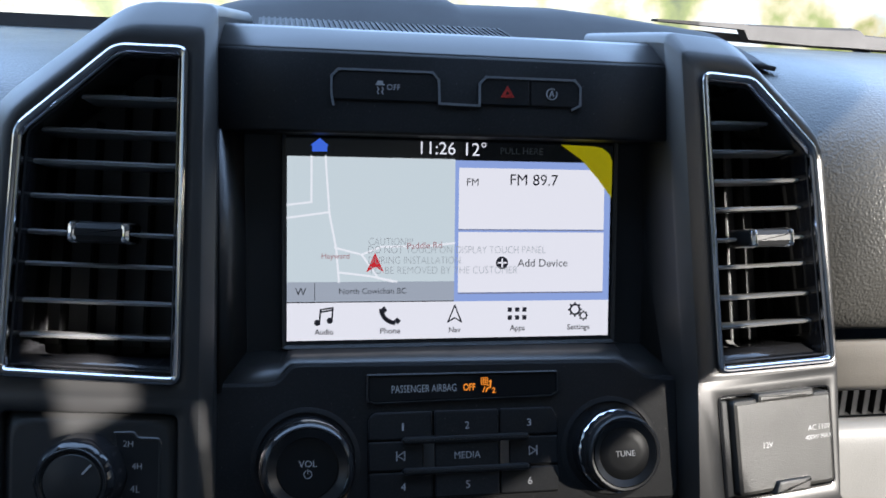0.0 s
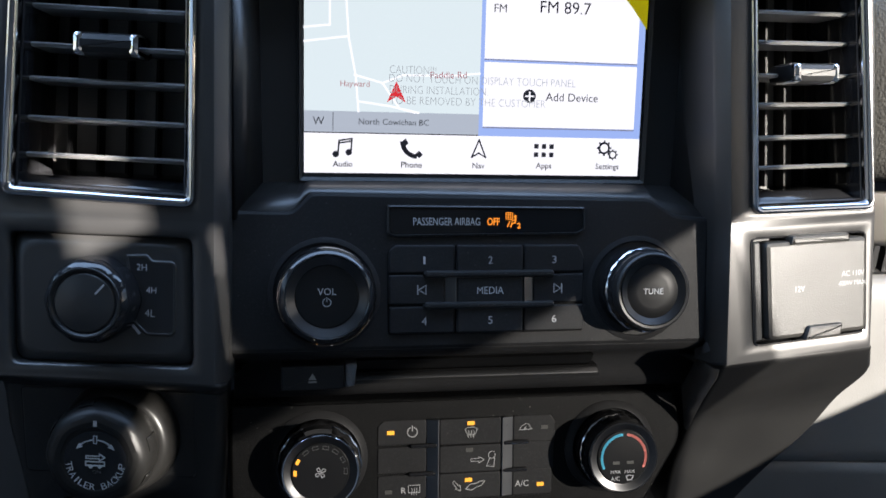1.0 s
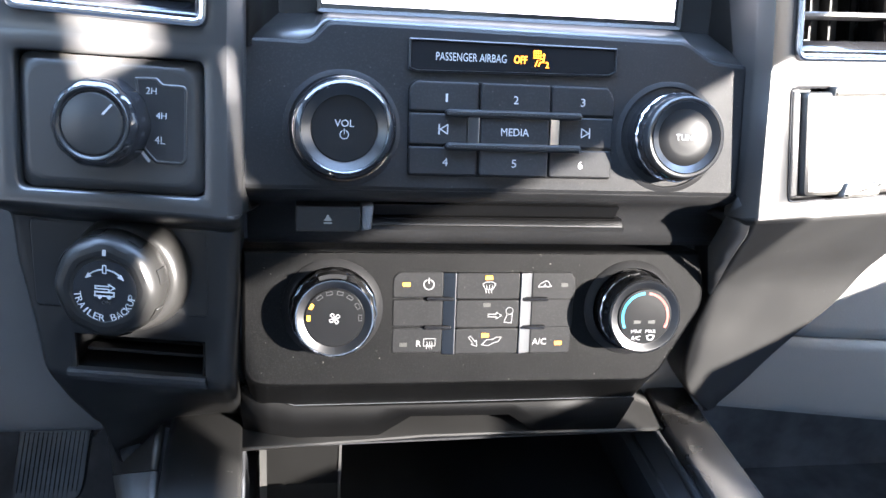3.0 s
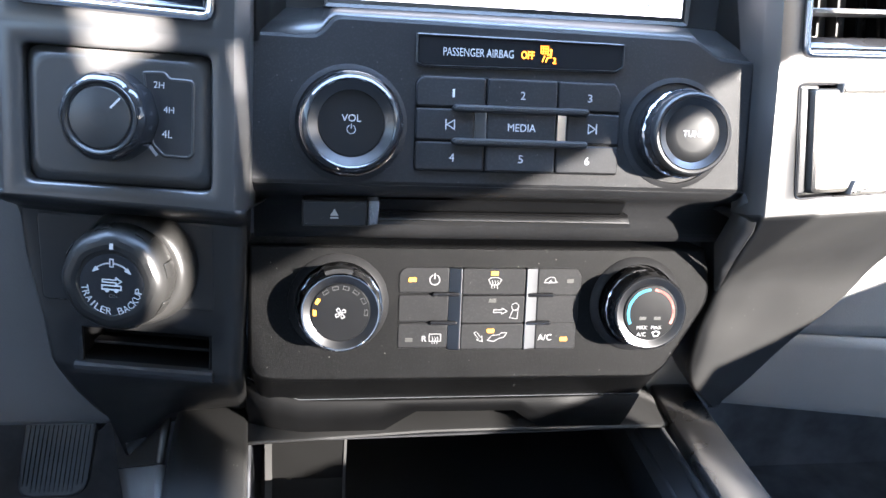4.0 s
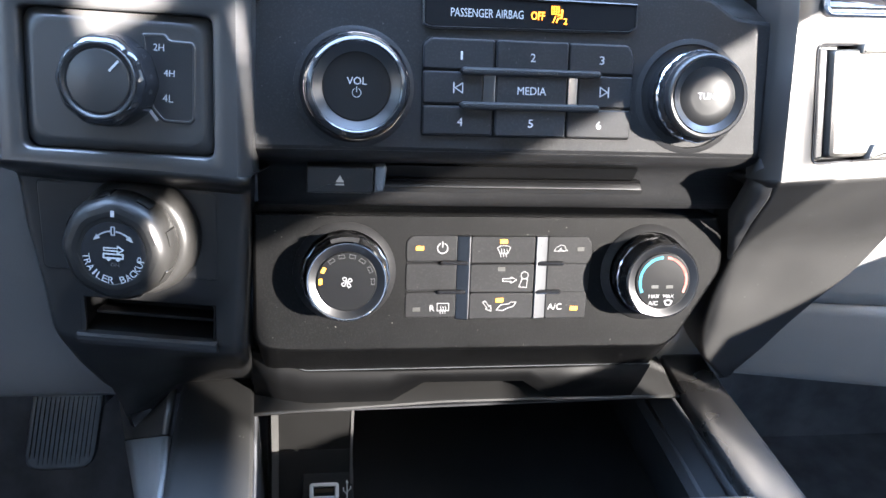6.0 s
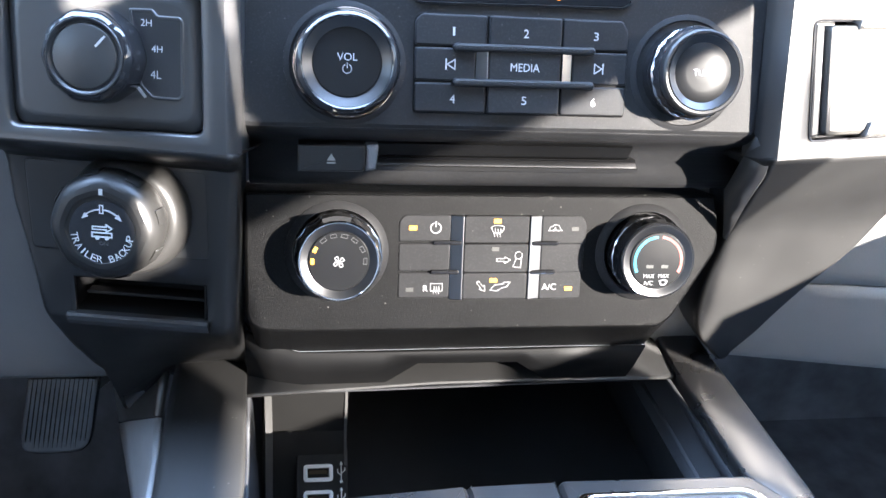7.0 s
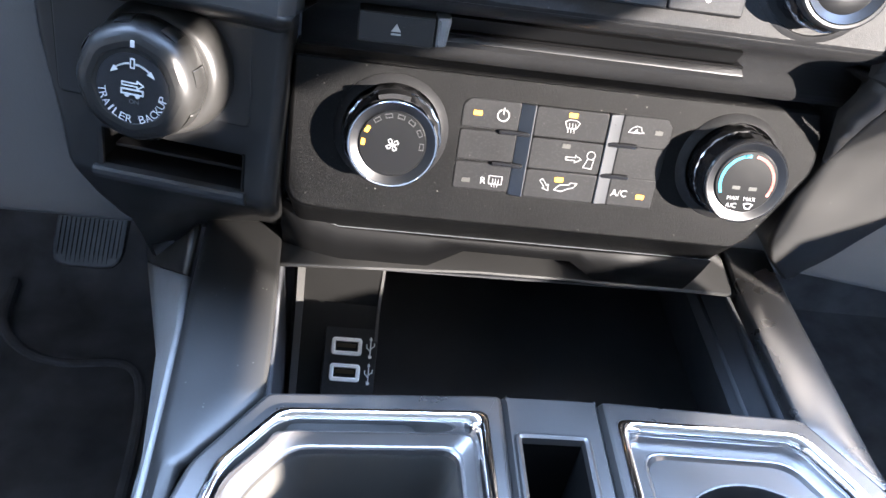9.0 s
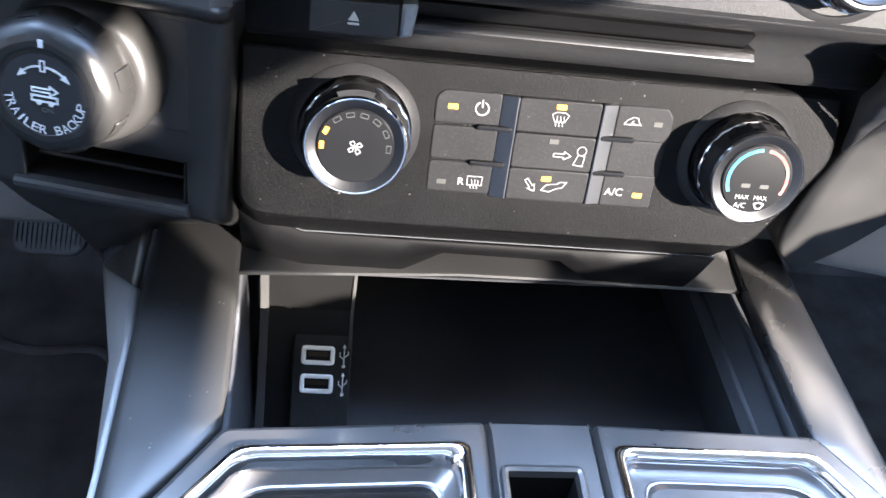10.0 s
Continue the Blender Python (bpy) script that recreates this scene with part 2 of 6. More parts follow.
def loft(bm, loops, cap0=False, cap1=False, closed=True):
    rows = [[bm.verts.new(p) for p in loop] for loop in loops]
    k = len(rows[0])
    for a, b in zip(rows, rows[1:]):
        for i in range(k if closed else k - 1):
            j = (i + 1) % k
            try:
                bm.faces.new((a[i], a[j], b[j], b[i]))
            except ValueError:
                pass
    if cap0:
        bm.faces.new(rows[0])
    if cap1:
        bm.faces.new(rows[-1])
    return bm


def evenly(loop, n):
    """The loop with n points at even steps along it."""
    ends = loop[1:] + loop[:1]
    run = [0.0]
    for a, b in zip(loop, ends):
        run.append(run[-1] + (b - a).length)
    xs = np.interp(np.linspace(0, run[-1], n, endpoint=False), run, [p.x for p in loop] + [loop[0].x])
    ys = np.interp(np.linspace(0, run[-1], n, endpoint=False), run, [p.y for p in loop] + [loop[0].y])
    return [Vector((float(x), float(y))) for x, y in zip(xs, ys)]


def plate(pts, h0, h1, r=0.002, edge=0.0008, n=3, bm=None):
    """A flat piece with rounded corners and a softened rim, from height h0 to h1."""
    bm = bm or bmesh.new()
    o = rounded(pts, r, n)
    e = edge
    loft(bm, [lift(o, h0), lift(o, h1 - e), lift(inset(o, e * 0.3), h1 - e * 0.3), lift(inset(o, e), h1)], True, True)
    return bm


def rim(pts, r, rows, n=4, bm=None):
    """A ring that follows an outline: rows of (inward distance, height), closed on itself when the first row is given again."""
    bm = bm or bmesh.new()
    o = rounded(pts, r, n)
    loft(bm, [lift(inset(o, d), h) for d, h in rows])
    return bm


def turned(rows, segs=48, wobble=0.0, lobes=0, bm=None, cap=True):
    """A turned piece: rows of (radius, height) round the local z."""
    bm = bm or bmesh.new()
    loops = []
    for r, h in rows:
        loops.append([Vector(((r + wobble * (math.cos(lobes * a) if r > 0.008 else 0)) * math.cos(a), (r + wobble * (math.cos(lobes * a) if r > 0.008 else 0)) * math.sin(a), h)) for a in [2 * math.pi * i / segs for i in range(segs)]])
    return loft(bm, loops, cap, cap)


def moved(bm, x, y, z=0.0, turn=0.0):
    bm.transform(Matrix.Translation((x, y, z)) @ Matrix.Rotation(turn, 4, "Z"))
    return bm


def box(x0, x1, y0, y1, z0, z1, bm=None):
    bm = bm or bmesh.new()
    r = [[Vector((x0, y0, z)), Vector((x1, y0, z)), Vector((x1, y1, z)), Vector((x0, y1, z))] for z in (z0, z1)]
    return loft(bm, r, True, True)


def stroke(bm, pts, w, h, t=0.00025):
    """A drawn line of width w lying at height h."""
    pts = [Vector(p) for p in pts]
    for a, b in zip(pts, pts[1:]):
        d = (b - a)
        if d.length < 1e-6:
            continue
        d = d.normalized() * w * 0.45
        s = Vector((-d.y, d.x)) / 0.9
        loop = [a - d + s, b + d + s, b + d - s, a - d - s]
        loft(bm, [lift(loop, h), lift(loop, h + t)], True, True)
    return bm


def arc(cx, cy, r, a0, a1, n=14):
    return [(cx + r * math.cos(radians(a0 + (a1 - a0) * i / n)), cy + r * math.sin(radians(a0 + (a1 - a0) * i / n))) for i in range(n + 1)]


def blob(bm, pts, h, t=0.00025):
    loop = [Vector(p) for p in pts]
    return loft(bm, [lift(loop, h), lift(loop, h + t)], True, True)


def words(text, width, mat, parent, x, y, h, height=0.0, turn=0.0, name="legend", slim=0.0, label=""):
    """Lettering of a given width, centred on x, y at height h of its parent's frame."""
    cu = bpy.data.curves.new(name, "FONT")
    cu.body, cu.extrude, cu.resolution_u, cu.offset = text, 0.0, 3, slim
    tmp = new("tmp", cu)
    bpy.context.view_layer.update()
    me = bpy.data.meshes.new_from_object(tmp.evaluated_get(bpy.context.evaluated_depsgraph_get()))
    bpy.data.objects.remove(tmp)
    bpy.data.curves.remove(cu)
    me.name = name
    co = np.empty(len(me.vertices) * 3)
    me.vertices.foreach_get("co", co)
    co = co.reshape(-1, 3)
    lo, hi = co.min(0), co.max(0)
    s = width / (hi[0] - lo[0])
    sy = height / (hi[1] - lo[1]) if height else s
    co = (co - (lo + hi) / 2) * (s, sy, 1)
    c, sn = math.cos(turn), math.sin(turn)
    co = np.stack([co[:, 0] * c - co[:, 1] * sn + x, co[:, 0] * sn + co[:, 1] * c + y, co[:, 2] + h + 0.0002], 1)
    me.vertices.foreach_set("co", co.ravel())
    me.materials.clear()
    me.materials.append(mat)
    ob = new(name, me)
    ob.parent = parent
    HOME[ob] = HOME.get(parent, Matrix())
    if label:
        ob["label"] = label
    return ob


def sheet(rows, bm=None):
    """A surface through rows of points."""
    return loft(bm or bmesh.new(), [[Vector(p) for p in row] for row in rows], closed=False)


def smooth_rows(rows, n=6):
    """More rows between the given ones, along a soft curve."""
    out = []
    for i in range(len(rows) - 1):
        a, b, c, d = rows[max(0, i - 1)], rows[i], rows[i + 1], rows[min(len(rows) - 1, i + 2)]
        for k in range(n):
            f = k / n
            out.append([tuple(0.5 * (2 * q + (r - p) * f + (2 * p - 5 * q + 4 * r - s) * f * f + (3 * q - p - 3 * r + s) * f ** 3) for p, q, r, s in zip(A, B, C, D)) for A, B, C, D in zip(a, b, c, d)])
    out.append(rows[-1])
    return out


# ---- frames of the panels ----
FU = facing(0, 0.4625, 0.878, 10)
FS = facing(0, 0.4605, 0.75, 10)
FR = facing(0, 0.42, 0.70, 17)
FC = facing(0, 0.441, 0.61, 15)
FPL = facing(-0.15, 0.414, 0.709, 14, -10)
FPR = facing(0.15, 0.416, 0.709, 14, 10)
FT = facing(-0.1725, 0.427, 0.629, 10, -10)
FUSB = facing(-0.0845, 0.452, 0.443, 40)


def on(m, pts):
    return [tuple(m @ Vector(p)) for p in pts]


# ---- the cab round the camera ----
def wall(name, boxes, mat, label):
    bm = bmesh.new()
    for b in boxes:
        box(*b, bm=bm)
    me = bpy.data.meshes.new(name)
    bm.to_mesh(me)
    bm.free()
    me.materials.append(mat)
    return tagged(new(name, me), label, "cab wall", kind="structure")


ZT = 1.118
wall("ceiling", [(-0.9, 0.9, -1.05, 0.22, 1.36, 1.40)], HEADLINER, "pale beige cloth headliner of the cab")
# Unseen wall; its slits and blocks shape the sun patches on the dash.
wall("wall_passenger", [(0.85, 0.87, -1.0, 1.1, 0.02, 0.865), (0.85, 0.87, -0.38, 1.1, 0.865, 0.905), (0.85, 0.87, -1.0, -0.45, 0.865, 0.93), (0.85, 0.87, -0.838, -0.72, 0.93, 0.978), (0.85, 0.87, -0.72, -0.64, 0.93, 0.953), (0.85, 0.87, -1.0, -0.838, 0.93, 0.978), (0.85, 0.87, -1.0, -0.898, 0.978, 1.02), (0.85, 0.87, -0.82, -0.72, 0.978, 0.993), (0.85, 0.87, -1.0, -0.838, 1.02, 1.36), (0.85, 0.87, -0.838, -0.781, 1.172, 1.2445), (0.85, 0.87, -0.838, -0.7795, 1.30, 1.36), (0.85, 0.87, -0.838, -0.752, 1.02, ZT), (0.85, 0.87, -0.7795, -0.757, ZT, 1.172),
                        (0.85, 0.87, -0.742, -0.42, ZT, 1.172), (0.85, 0.87, -0.7795, -0.775, 1.172, 1.24), (0.85, 0.87, -0.7795, -0.756, 1.24, 1.36), (0.85, 0.87, -0.747, -0.42, 1.172, 1.36), (0.85, 0.87, -0.42, 0.5, 1.19, 1.36)], GREYTRIM, "unseen grey passenger wall, slits cut to shape the sun patches")
# Panes added to weaken the sun by different amounts across the dash.
for name, quad, mat, lab in (("window_1", [[(0.86, -0.39, 0.86), (0.86, 0.6, 0.86)], [(0.86, -0.50, 1.215), (0.86, 0.6, 1.215)]], GLASS, "unseen front passenger pane, edge slanted to aim the sun"), ("dim_pane", [[(0.86, -0.745, 0.86), (0.86, -0.3902, 0.86)], [(0.86, -0.745, 1.215), (0.86, -0.5002, 1.215)]], DIM_GLASS, "unseen dark pane dimming sun on the climate panel"),
                             ("sun_pane", [[(0.86, -0.9, 0.86), (0.86, -0.7452, 0.86)], [(0.86, -0.9, 1.215), (0.86, -0.7452, 1.215)]], GLASS, "unseen paler pane letting more sun onto the driver side edges")):
    bm = sheet(quad)
    me = bpy.data.meshes.new(name)
    bm.to_mesh(me)
    bm.free()
    me.materials.append(mat)
    tagged(new(name, me), lab, "window", kind="structure")
# Unseen walls whose openings are sized to set the fill light.
wall("wall_driver", [(-0.90, -0.85, -1.0, 1.1, 0.02, 0.88), (-0.90, -0.85, -1.0, 0.6, 1.18, 1.36), (-0.90, -0.85, -1.0, -0.25, 0.88, 1.18)], GREYTRIM, "unseen grey driver side wall, opening sized for fill light")
wall("wall_rear", [(-0.85, 0.85, -1.02, -0.96, 0.02, 1.0), (-0.85, 0.85, -1.02, -0.96, 1.24, 1.36), (-0.85, -0.40, -1.02, -0.96, 1.0, 1.24), (0.35, 0.85, -1.02, -0.96, 1.0, 1.24)], GREYTRIM, "unseen grey rear wall, off-centre opening added for fill light")
# The rear pane is added to cut the fill from behind.
for name, quad, mat, lab in (("window_3", [[(x, -0.99, z) for x in (-0.41, 0.36)] for z in (0.99, 1.25)], DIM_GLASS, "unseen dark pane dimming fill from the rear opening"), ("window_4", [[(-0.875, y, z) for y in (-0.26, 1.1)] for z in (0.87, 1.19)], CLEAR, "clear driver side window")):
    bm = sheet(quad)
    me = bpy.data.meshes.new(name)
    bm.to_mesh(me)
    bm.free()
    me.materials.append(mat)
    tagged(new(name, me), lab, "window", kind="structure")
wall("floor", [(-0.85, 0.85, -1.0, 1.1, 0.0, 0.02)], LIFTED_CARPET, "black carpeted cab floor")
wall("wall_front", [(-0.85, 0.85, 1.02, 1.1, 0.02, 0.885)], LIFTED_CARPET, "black carpeted bulkhead under the windscreen")
gm = bmesh.new()
box(-400, 400, -400, 900, -0.95, -0.9, gm)
me = bpy.data.meshes.new("ground")
gm.to_mesh(me)
gm.free()
me.materials.append(ASPHALT)
tagged(new("ground", me), "grey asphalt lot outside the windscreen", "ground", kind="structure")


def backdrop():
    m = bpy.data.materials.new("glowing_far_trees")
    m.use_nodes = True
    nodes, links = m.node_tree.nodes, m.node_tree.links
    b = nodes["Principled BSDF"]
    co = nodes.new("ShaderNodeTexCoord")
    a = nodes.new("ShaderNodeTexNoise")
    a.inputs["Scale"].default_value, a.inputs["Detail"].default_value = 0.55, 8
    links.new(co.outputs["Object"], a.inputs["Vector"])
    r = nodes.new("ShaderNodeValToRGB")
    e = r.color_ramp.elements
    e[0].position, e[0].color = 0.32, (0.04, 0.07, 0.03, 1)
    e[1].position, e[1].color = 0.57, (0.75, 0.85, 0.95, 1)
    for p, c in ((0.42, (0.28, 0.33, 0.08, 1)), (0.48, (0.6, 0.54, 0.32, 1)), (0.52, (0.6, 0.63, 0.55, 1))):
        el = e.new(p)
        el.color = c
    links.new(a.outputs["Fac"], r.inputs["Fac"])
    # Near-black base; the emission stands in for sunlight on the trees.
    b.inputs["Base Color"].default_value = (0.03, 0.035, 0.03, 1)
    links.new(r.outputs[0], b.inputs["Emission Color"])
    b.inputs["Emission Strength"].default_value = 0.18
    b.inputs["Roughness"].default_value = 1.0
    bm = bmesh.new()
    # The ring runs all round to give fill through the side openings.
    pts = [[(24 * math.sin(radians(g)), 24 * math.cos(radians(g)), z) for g in range(0, 361, 6)] for z in (-0.9, 1.5, 3.5, 6)]
    sheet(pts, bm)
    mesh = bpy.data.meshes.new("backdrop")
    bm.to_mesh(mesh)
    bm.free()
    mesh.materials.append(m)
    tagged(new("backdrop", mesh), "glowing yellow and green tree backdrop, carried all round for fill", "trees", kind="structure")


backdrop()

# ---- dashboard ----
dash = thing("dashboard", Matrix.Translation((0, 0.7, 0.7)), "black grained vinyl dashboard across the cab", "dashboard")


def pad(sign, x0, x1):
    prof = [(0.487, 0.742), (0.472, 0.752), (0.468, 0.79), (0.478, 0.835), (0.50, 0.868), (0.54, 0.889), (0.62, 0.902), (0.75, 0.910), (0.97, 0.9175)]
    xs = [x0 + (x1 - x0) * i / 6 for i in range(7)]
    rows = smooth_rows([[(sign * x, y + 0.10 * max(0, x - 0.3) ** 1.5, z) for x in xs] for y, z in prof], 4)
    return sheet(rows)


part("pad", pad(1, 0.195, 0.83), LEATHER, dash, "black grained passenger dash pad", world=True, solid=0.004)
bm = pad(-1, 0.20, 0.83)
bmesh.ops.translate(bm, vec=(0, 0.032, -0.014), verts=bm.verts)
part("pad", bm, LEATHER, dash, "black grained driver side dash pad", world=True, solid=0.004)
top_rows = [[(x * w, y, z + 0.004 * math.cos(x * 9)) for x in [-1 + i / 8 for i in range(17)]] for y, z, w in ((0.490, 0.900, 0.12), (0.53, 0.901, 0.12), (0.60, 0.903, 0.19), (0.75, 0.904, 0.2), (0.97, 0.895, 0.2))]
part("top_pad", sheet(smooth_rows(top_rows, 3)), MATTE, dash, "", world=True, solid=0.004)
crest = [(-0.15, 0.906), (-0.135, 0.913), (-0.12, 0.919), (-0.10, 0.924), (-0.05, 0.931), (0.0, 0.931), (0.014, 0.9295), (0.022, 0.9255), (0.06, 0.926), (0.09, 0.9265), (0.12, 0.9245), (0.15, 0.9215), (0.195, 0.917), (0.212, 0.909), (0.22, 0.898)]
hood = smooth_rows([[(x, y, 0.896 + (z - 0.896) * f) for x, z in crest] for y, f in ((0.548, 0.1), (0.57, 0.62), (0.60, 1.0), (0.70, 1.1), (0.85, 1.0), (0.95, 0.5))], 3)
part("centre_hump", sheet(hood), MATTE, dash, "raised rounded top of the dash", world=True, solid=0.003)
bm = bmesh.new()
loft(bm, [[Vector((x, y, z)) for y, z in ((0.512, 0.896), (0.512, 0.9035), (0.514, 0.9045), (0.552, 0.9105), (0.556, 0.896))] for x in (-0.100, 0.040)], True, True)
for k in range(46):
    x = -0.098 + k * 0.003
    loft(bm, [[Vector((x + d, y, z + h)) for d, h in ((0, 0), (0.0013, 0), (0.0013, 0.0010), (0, 0.0010))] for y, z in ((0.516, 0.9047), (0.550, 0.9101))], True, True)
part("speaker_grille", bm, DEEP, dash, "black ribbed speaker grille", world=True)
part("cowl", box(-0.83, 0.83, 0.975, 1.16, 0.85, 0.915), MATTE, dash, "black strip at the foot of the windscreen", world=True)
wip = thing("windscreen_wiper", Matrix.Translation((0.6, 1.1, 0.915)), "black wiper lying along the foot of the windscreen", "wiper")
bm = bmesh.new()
loft(bm, [[Vector((x, 1.10 + dy, z + dz)) for dy, dz in ((0, -h), (0.02, -h), (0.02, h), (0, h * 0.7))] for x, z, h in ((0.385, 0.9475, 0.0015), (0.46, 0.946, 0.003), (0.505, 0.945, 0.004), (0.512, 0.939, 0.0100), (0.60, 0.9375, 0.0120), (0.672, 0.938, 0.0130), (0.680, 0.934, 0.0095), (0.83, 0.930, 0.008))], True, True)
part("blade", bm, MATTE, wip, "black jointed blade", world=True)
bm = bmesh.new()
loft(bm, [[Vector((x, 1.125 + dy, z + dz)) for dy, dz in ((0, -0.005), (0.012, -0.005), (0.012, 0.005), (0, 0.005))] for x, z in ((0.43, 0.934), (0.55, 0.930), (0.83, 0.925))], True, True)
part("arm", bm, MATTE, wip, "black wiper arm", world=True)
part("pivot", moved(turned([(0.012, 0.913), (0.012, 0.920), (0.009, 0.927), (0.004, 0.929)], 20), 0.70, 1.13), BLACK, wip, "black pivot cap", world=True)

# lower dash on both sides of the stack
low = [(0.478, 0.739), (0.474, 0.735), (0.476, 0.71), (0.482, 0.704)]
part("trim_band", sheet(smooth_rows([[(x, y, z) for x in (0.2, 0.4, 0.82)] for y, z in low], 3)), BAND, dash, "brown-grey satin trim strip", world=True, solid=0.004)
bm = bmesh.new()
for k in range(24):
    box(0.205 + k * 0.008, 0.2085 + k * 0.008, 0.484, 0.490, 0.687, 0.704, bm)
box(0.2, 0.45, 0.490, 0.52, 0.684, 0.708, bm)
part("slot_grille", bm, BLACK, dash, "black ribbed slot under the dash pad", world=True)
glove = thing("glovebox", Matrix.Translation((0.45, 0.48, 0.6)), "grey grained glovebox panel beside the centre stack", "glovebox")
gp = [(0.484, 0.686), (0.472, 0.682), (0.470, 0.66), (0.474, 0.61), (0.484, 0.56), (0.50, 0.508), (0.515, 0.487), (0.56, 0.479), (0.7, 0.477)]


def glove_rows(prof):
    return smooth_rows([[(x, y - 0.2 * max(0, x - 0.18) * min(1, max(0, (0.62 - z) / 0.12)) * min(1, 0.3 / x), z) for x in (0.12, 0.18, 0.24, 0.3, 0.45, 0.82)] for y, z in prof], 4)


part("lid", sheet(glove_rows(gp[:5])), GREYTRIM, glove, "grey grained lid", world=True, solid=0.004)
part("lower_panel", sheet(glove_rows([(0.4845, 0.5585)] + gp[5:])), GREYTRIM, glove, "grey grained panel under the lid", world=True, solid=0.004)
knee = thing("knee_panel", Matrix.Translation((-0.4, 0.47, 0.6)), "light grey grained knee panel under the steering side", "dash panel")
kp = [(0.485, 0.742), (0.46, 0.735), (0.452, 0.70), (0.455, 0.64), (0.466, 0.58), (0.482, 0.52), (0.495, 0.494), (0.52, 0.484), (0.7, 0.48)]
part("shell", sheet(smooth_rows([[(x, y, z) for x in (-0.82, -0.5, -0.3, -0.24, -0.16)] for y, z in kp[:7]], 4)), KNEE, knee, "light grey grained shell", world=True, solid=0.004)
part("underside", sheet([[(x, y + 0.0005, z - 0.0005) for x in (-0.82, -0.3, -0.16)] for y, z in kp[6:]]), KNEE, knee, "flat grey underside", world=True, solid=0.004)

# ---- centre stack ----
stack = thing("centre_stack", Matrix.Translation((0, 0.45, 0.5)), "black and graphite centre stack of the dashboard", "centre stack")

prof = [(-0.0225, -0.03), (-0.0225, -0.0012), (-0.0213, 0.0), (0.0150, 0.0), (0.0168, -0.0006)]
part("upper_panel", sheet([on(FU, [(u, v, h) for u in (-0.118, -0.06, 0, 0.06, 0.116)]) for v, h in prof]), RADIO, stack, "black panel above the screen", world=True, sharp=25, solid=0.002)
prof = [(0.0168, -0.0006), (0.0180, -0.0014), (0.0285, -0.0125), (0.0305, -0.0165), (0.031, -0.04)]
part("top_chamfer", sheet([on(FU, [(u, v, h) for u in (-0.118, -0.06, 0, 0.06, 0.116)]) for v, h in prof]), SATIN, stack, "slanted graphite strip along the upper edge", world=True, sharp=40, solid=0.002)
bm = plate([(-0.109, -0.008), (0.109, -0.008), (0.109, 0.112), (-0.109, 0.112)], -0.012, -0.0012, 0.001)
bm.transform(FS)
part("screen_surround", bm, BLACK, stack, "flat black surround behind the touchscreen", world=True)
for s in (-1, 1):
    rows = [on(FU, [(s * 0.1185, -0.022, -0.001)]) + on(FS, [(s * 0.1085, 0.110, -0.002)]), on(FR, [(s * 0.1185, 0.037, -0.001)]) + on(FS, [(s * 0.107, -0.005, -0.002)])]
    part("wing", sheet(rows), SATIN, stack, "slim graphite facet beside the screen", world=True, solid=0.002)
front = [(-0.1195, 0.0418), (-0.0955, 0.0411), (-0.0925, 0.0416), (-0.0900, 0.0436), (-0.0865, 0.0487), (-0.0840, 0.0502), (0.0835, 0.0485), (0.094, 0.0385), (0.1185, 0.037)]
back = [(-0.1075, -0.005), (-0.0925, -0.0045), (-0.0895, -0.004), (-0.0870, -0.0037), (-0.0845, -0.0034), (-0.082, -0.0030), (0.082, -0.0030), (0.0895, -0.004), (0.1075, -0.005)]
bm = sheet([on(FR, [(*p, -0.0025) for p in front]), on(FS, [(*p, -0.001) for p in back])])
part("ledge", bm, SATIN, stack, "graphite sloping ledge under the screen", world=True, sharp=10, solid=0.002)
bm = plate([(-0.1215, -0.0245, 0.004), (0.1138, -0.0245, 0.004), (0.1158, 0.0385, 0.0035), (0.0966, 0.0400, 0.0035), (0.0835, 0.0485, 0.0035), (-0.0840, 0.0502, 0.0035), (-0.0915, 0.0414, 0.0035), (-0.1215, 0.0418, 0.0035)], -0.036, -0.0015, 0.001, 0.0022)
bm.transform(FR)
part("radio_fascia", bm, RADIO, stack, "fine-grained black radio panel", world=True)
prof = [(0.4172, 0.6772), (0.4195, 0.6735), (0.4235, 0.6705), (0.4310, 0.6665), (0.4370, 0.6610), (0.4400, 0.6530), (0.4405, 0.6450), (0.4440, 0.6400), (0.4500, 0.6375)]
part("slot_recess", sheet(smooth_rows([[(x, y, z) for x in (-0.1195, -0.04, 0.04, 0.1225)] for y, z in prof], 3)), RADIO, stack, "dark hollow round the disc slot", world=True, solid=0.002)


outline = rounded([(-0.1231, 0.0235, 0.001), (-0.1231, -0.0470, 0.024), (-0.0967, -0.0485, 0.004), (0.0835, -0.0488, 0.004), (0.0925, -0.0488, 0.003), (0.1000, -0.0435, 0.003), (0.1222, -0.0065, 0.006), (0.1222, 0.0050, 0.004), (0.1185, 0.0235, 0.002)], 0.002, 8)
bm = loft(bmesh.new(), [lift(outline, -0.034), lift(outline, -0.0022), lift(inset(outline, 0.0003), -0.0014), lift(inset(outline, 0.0009), -0.0005), lift(inset(outline, 0.0020), 0.0)], False, True)
for vert in bm.verts:
    if vert.co.z < -0.03 and vert.co.y < -0.02:
        k = min(1.0, (-0.02 - vert.co.y) / 0.026)
        vert.co.y -= 0.0205 * k * k
        vert.co.x += (0.006 if vert.co.x > 0.07 else 0.0) * k
bm.transform(FC)
part("climate_fascia", bm, GRAIN, stack, "dusty grained black climate panel", world=True, sharp=50)
xs0 = [-0.1249, -0.1101, -0.0966, -0.0515, -0.0325, 0.029, 0.0455, 0.1000]
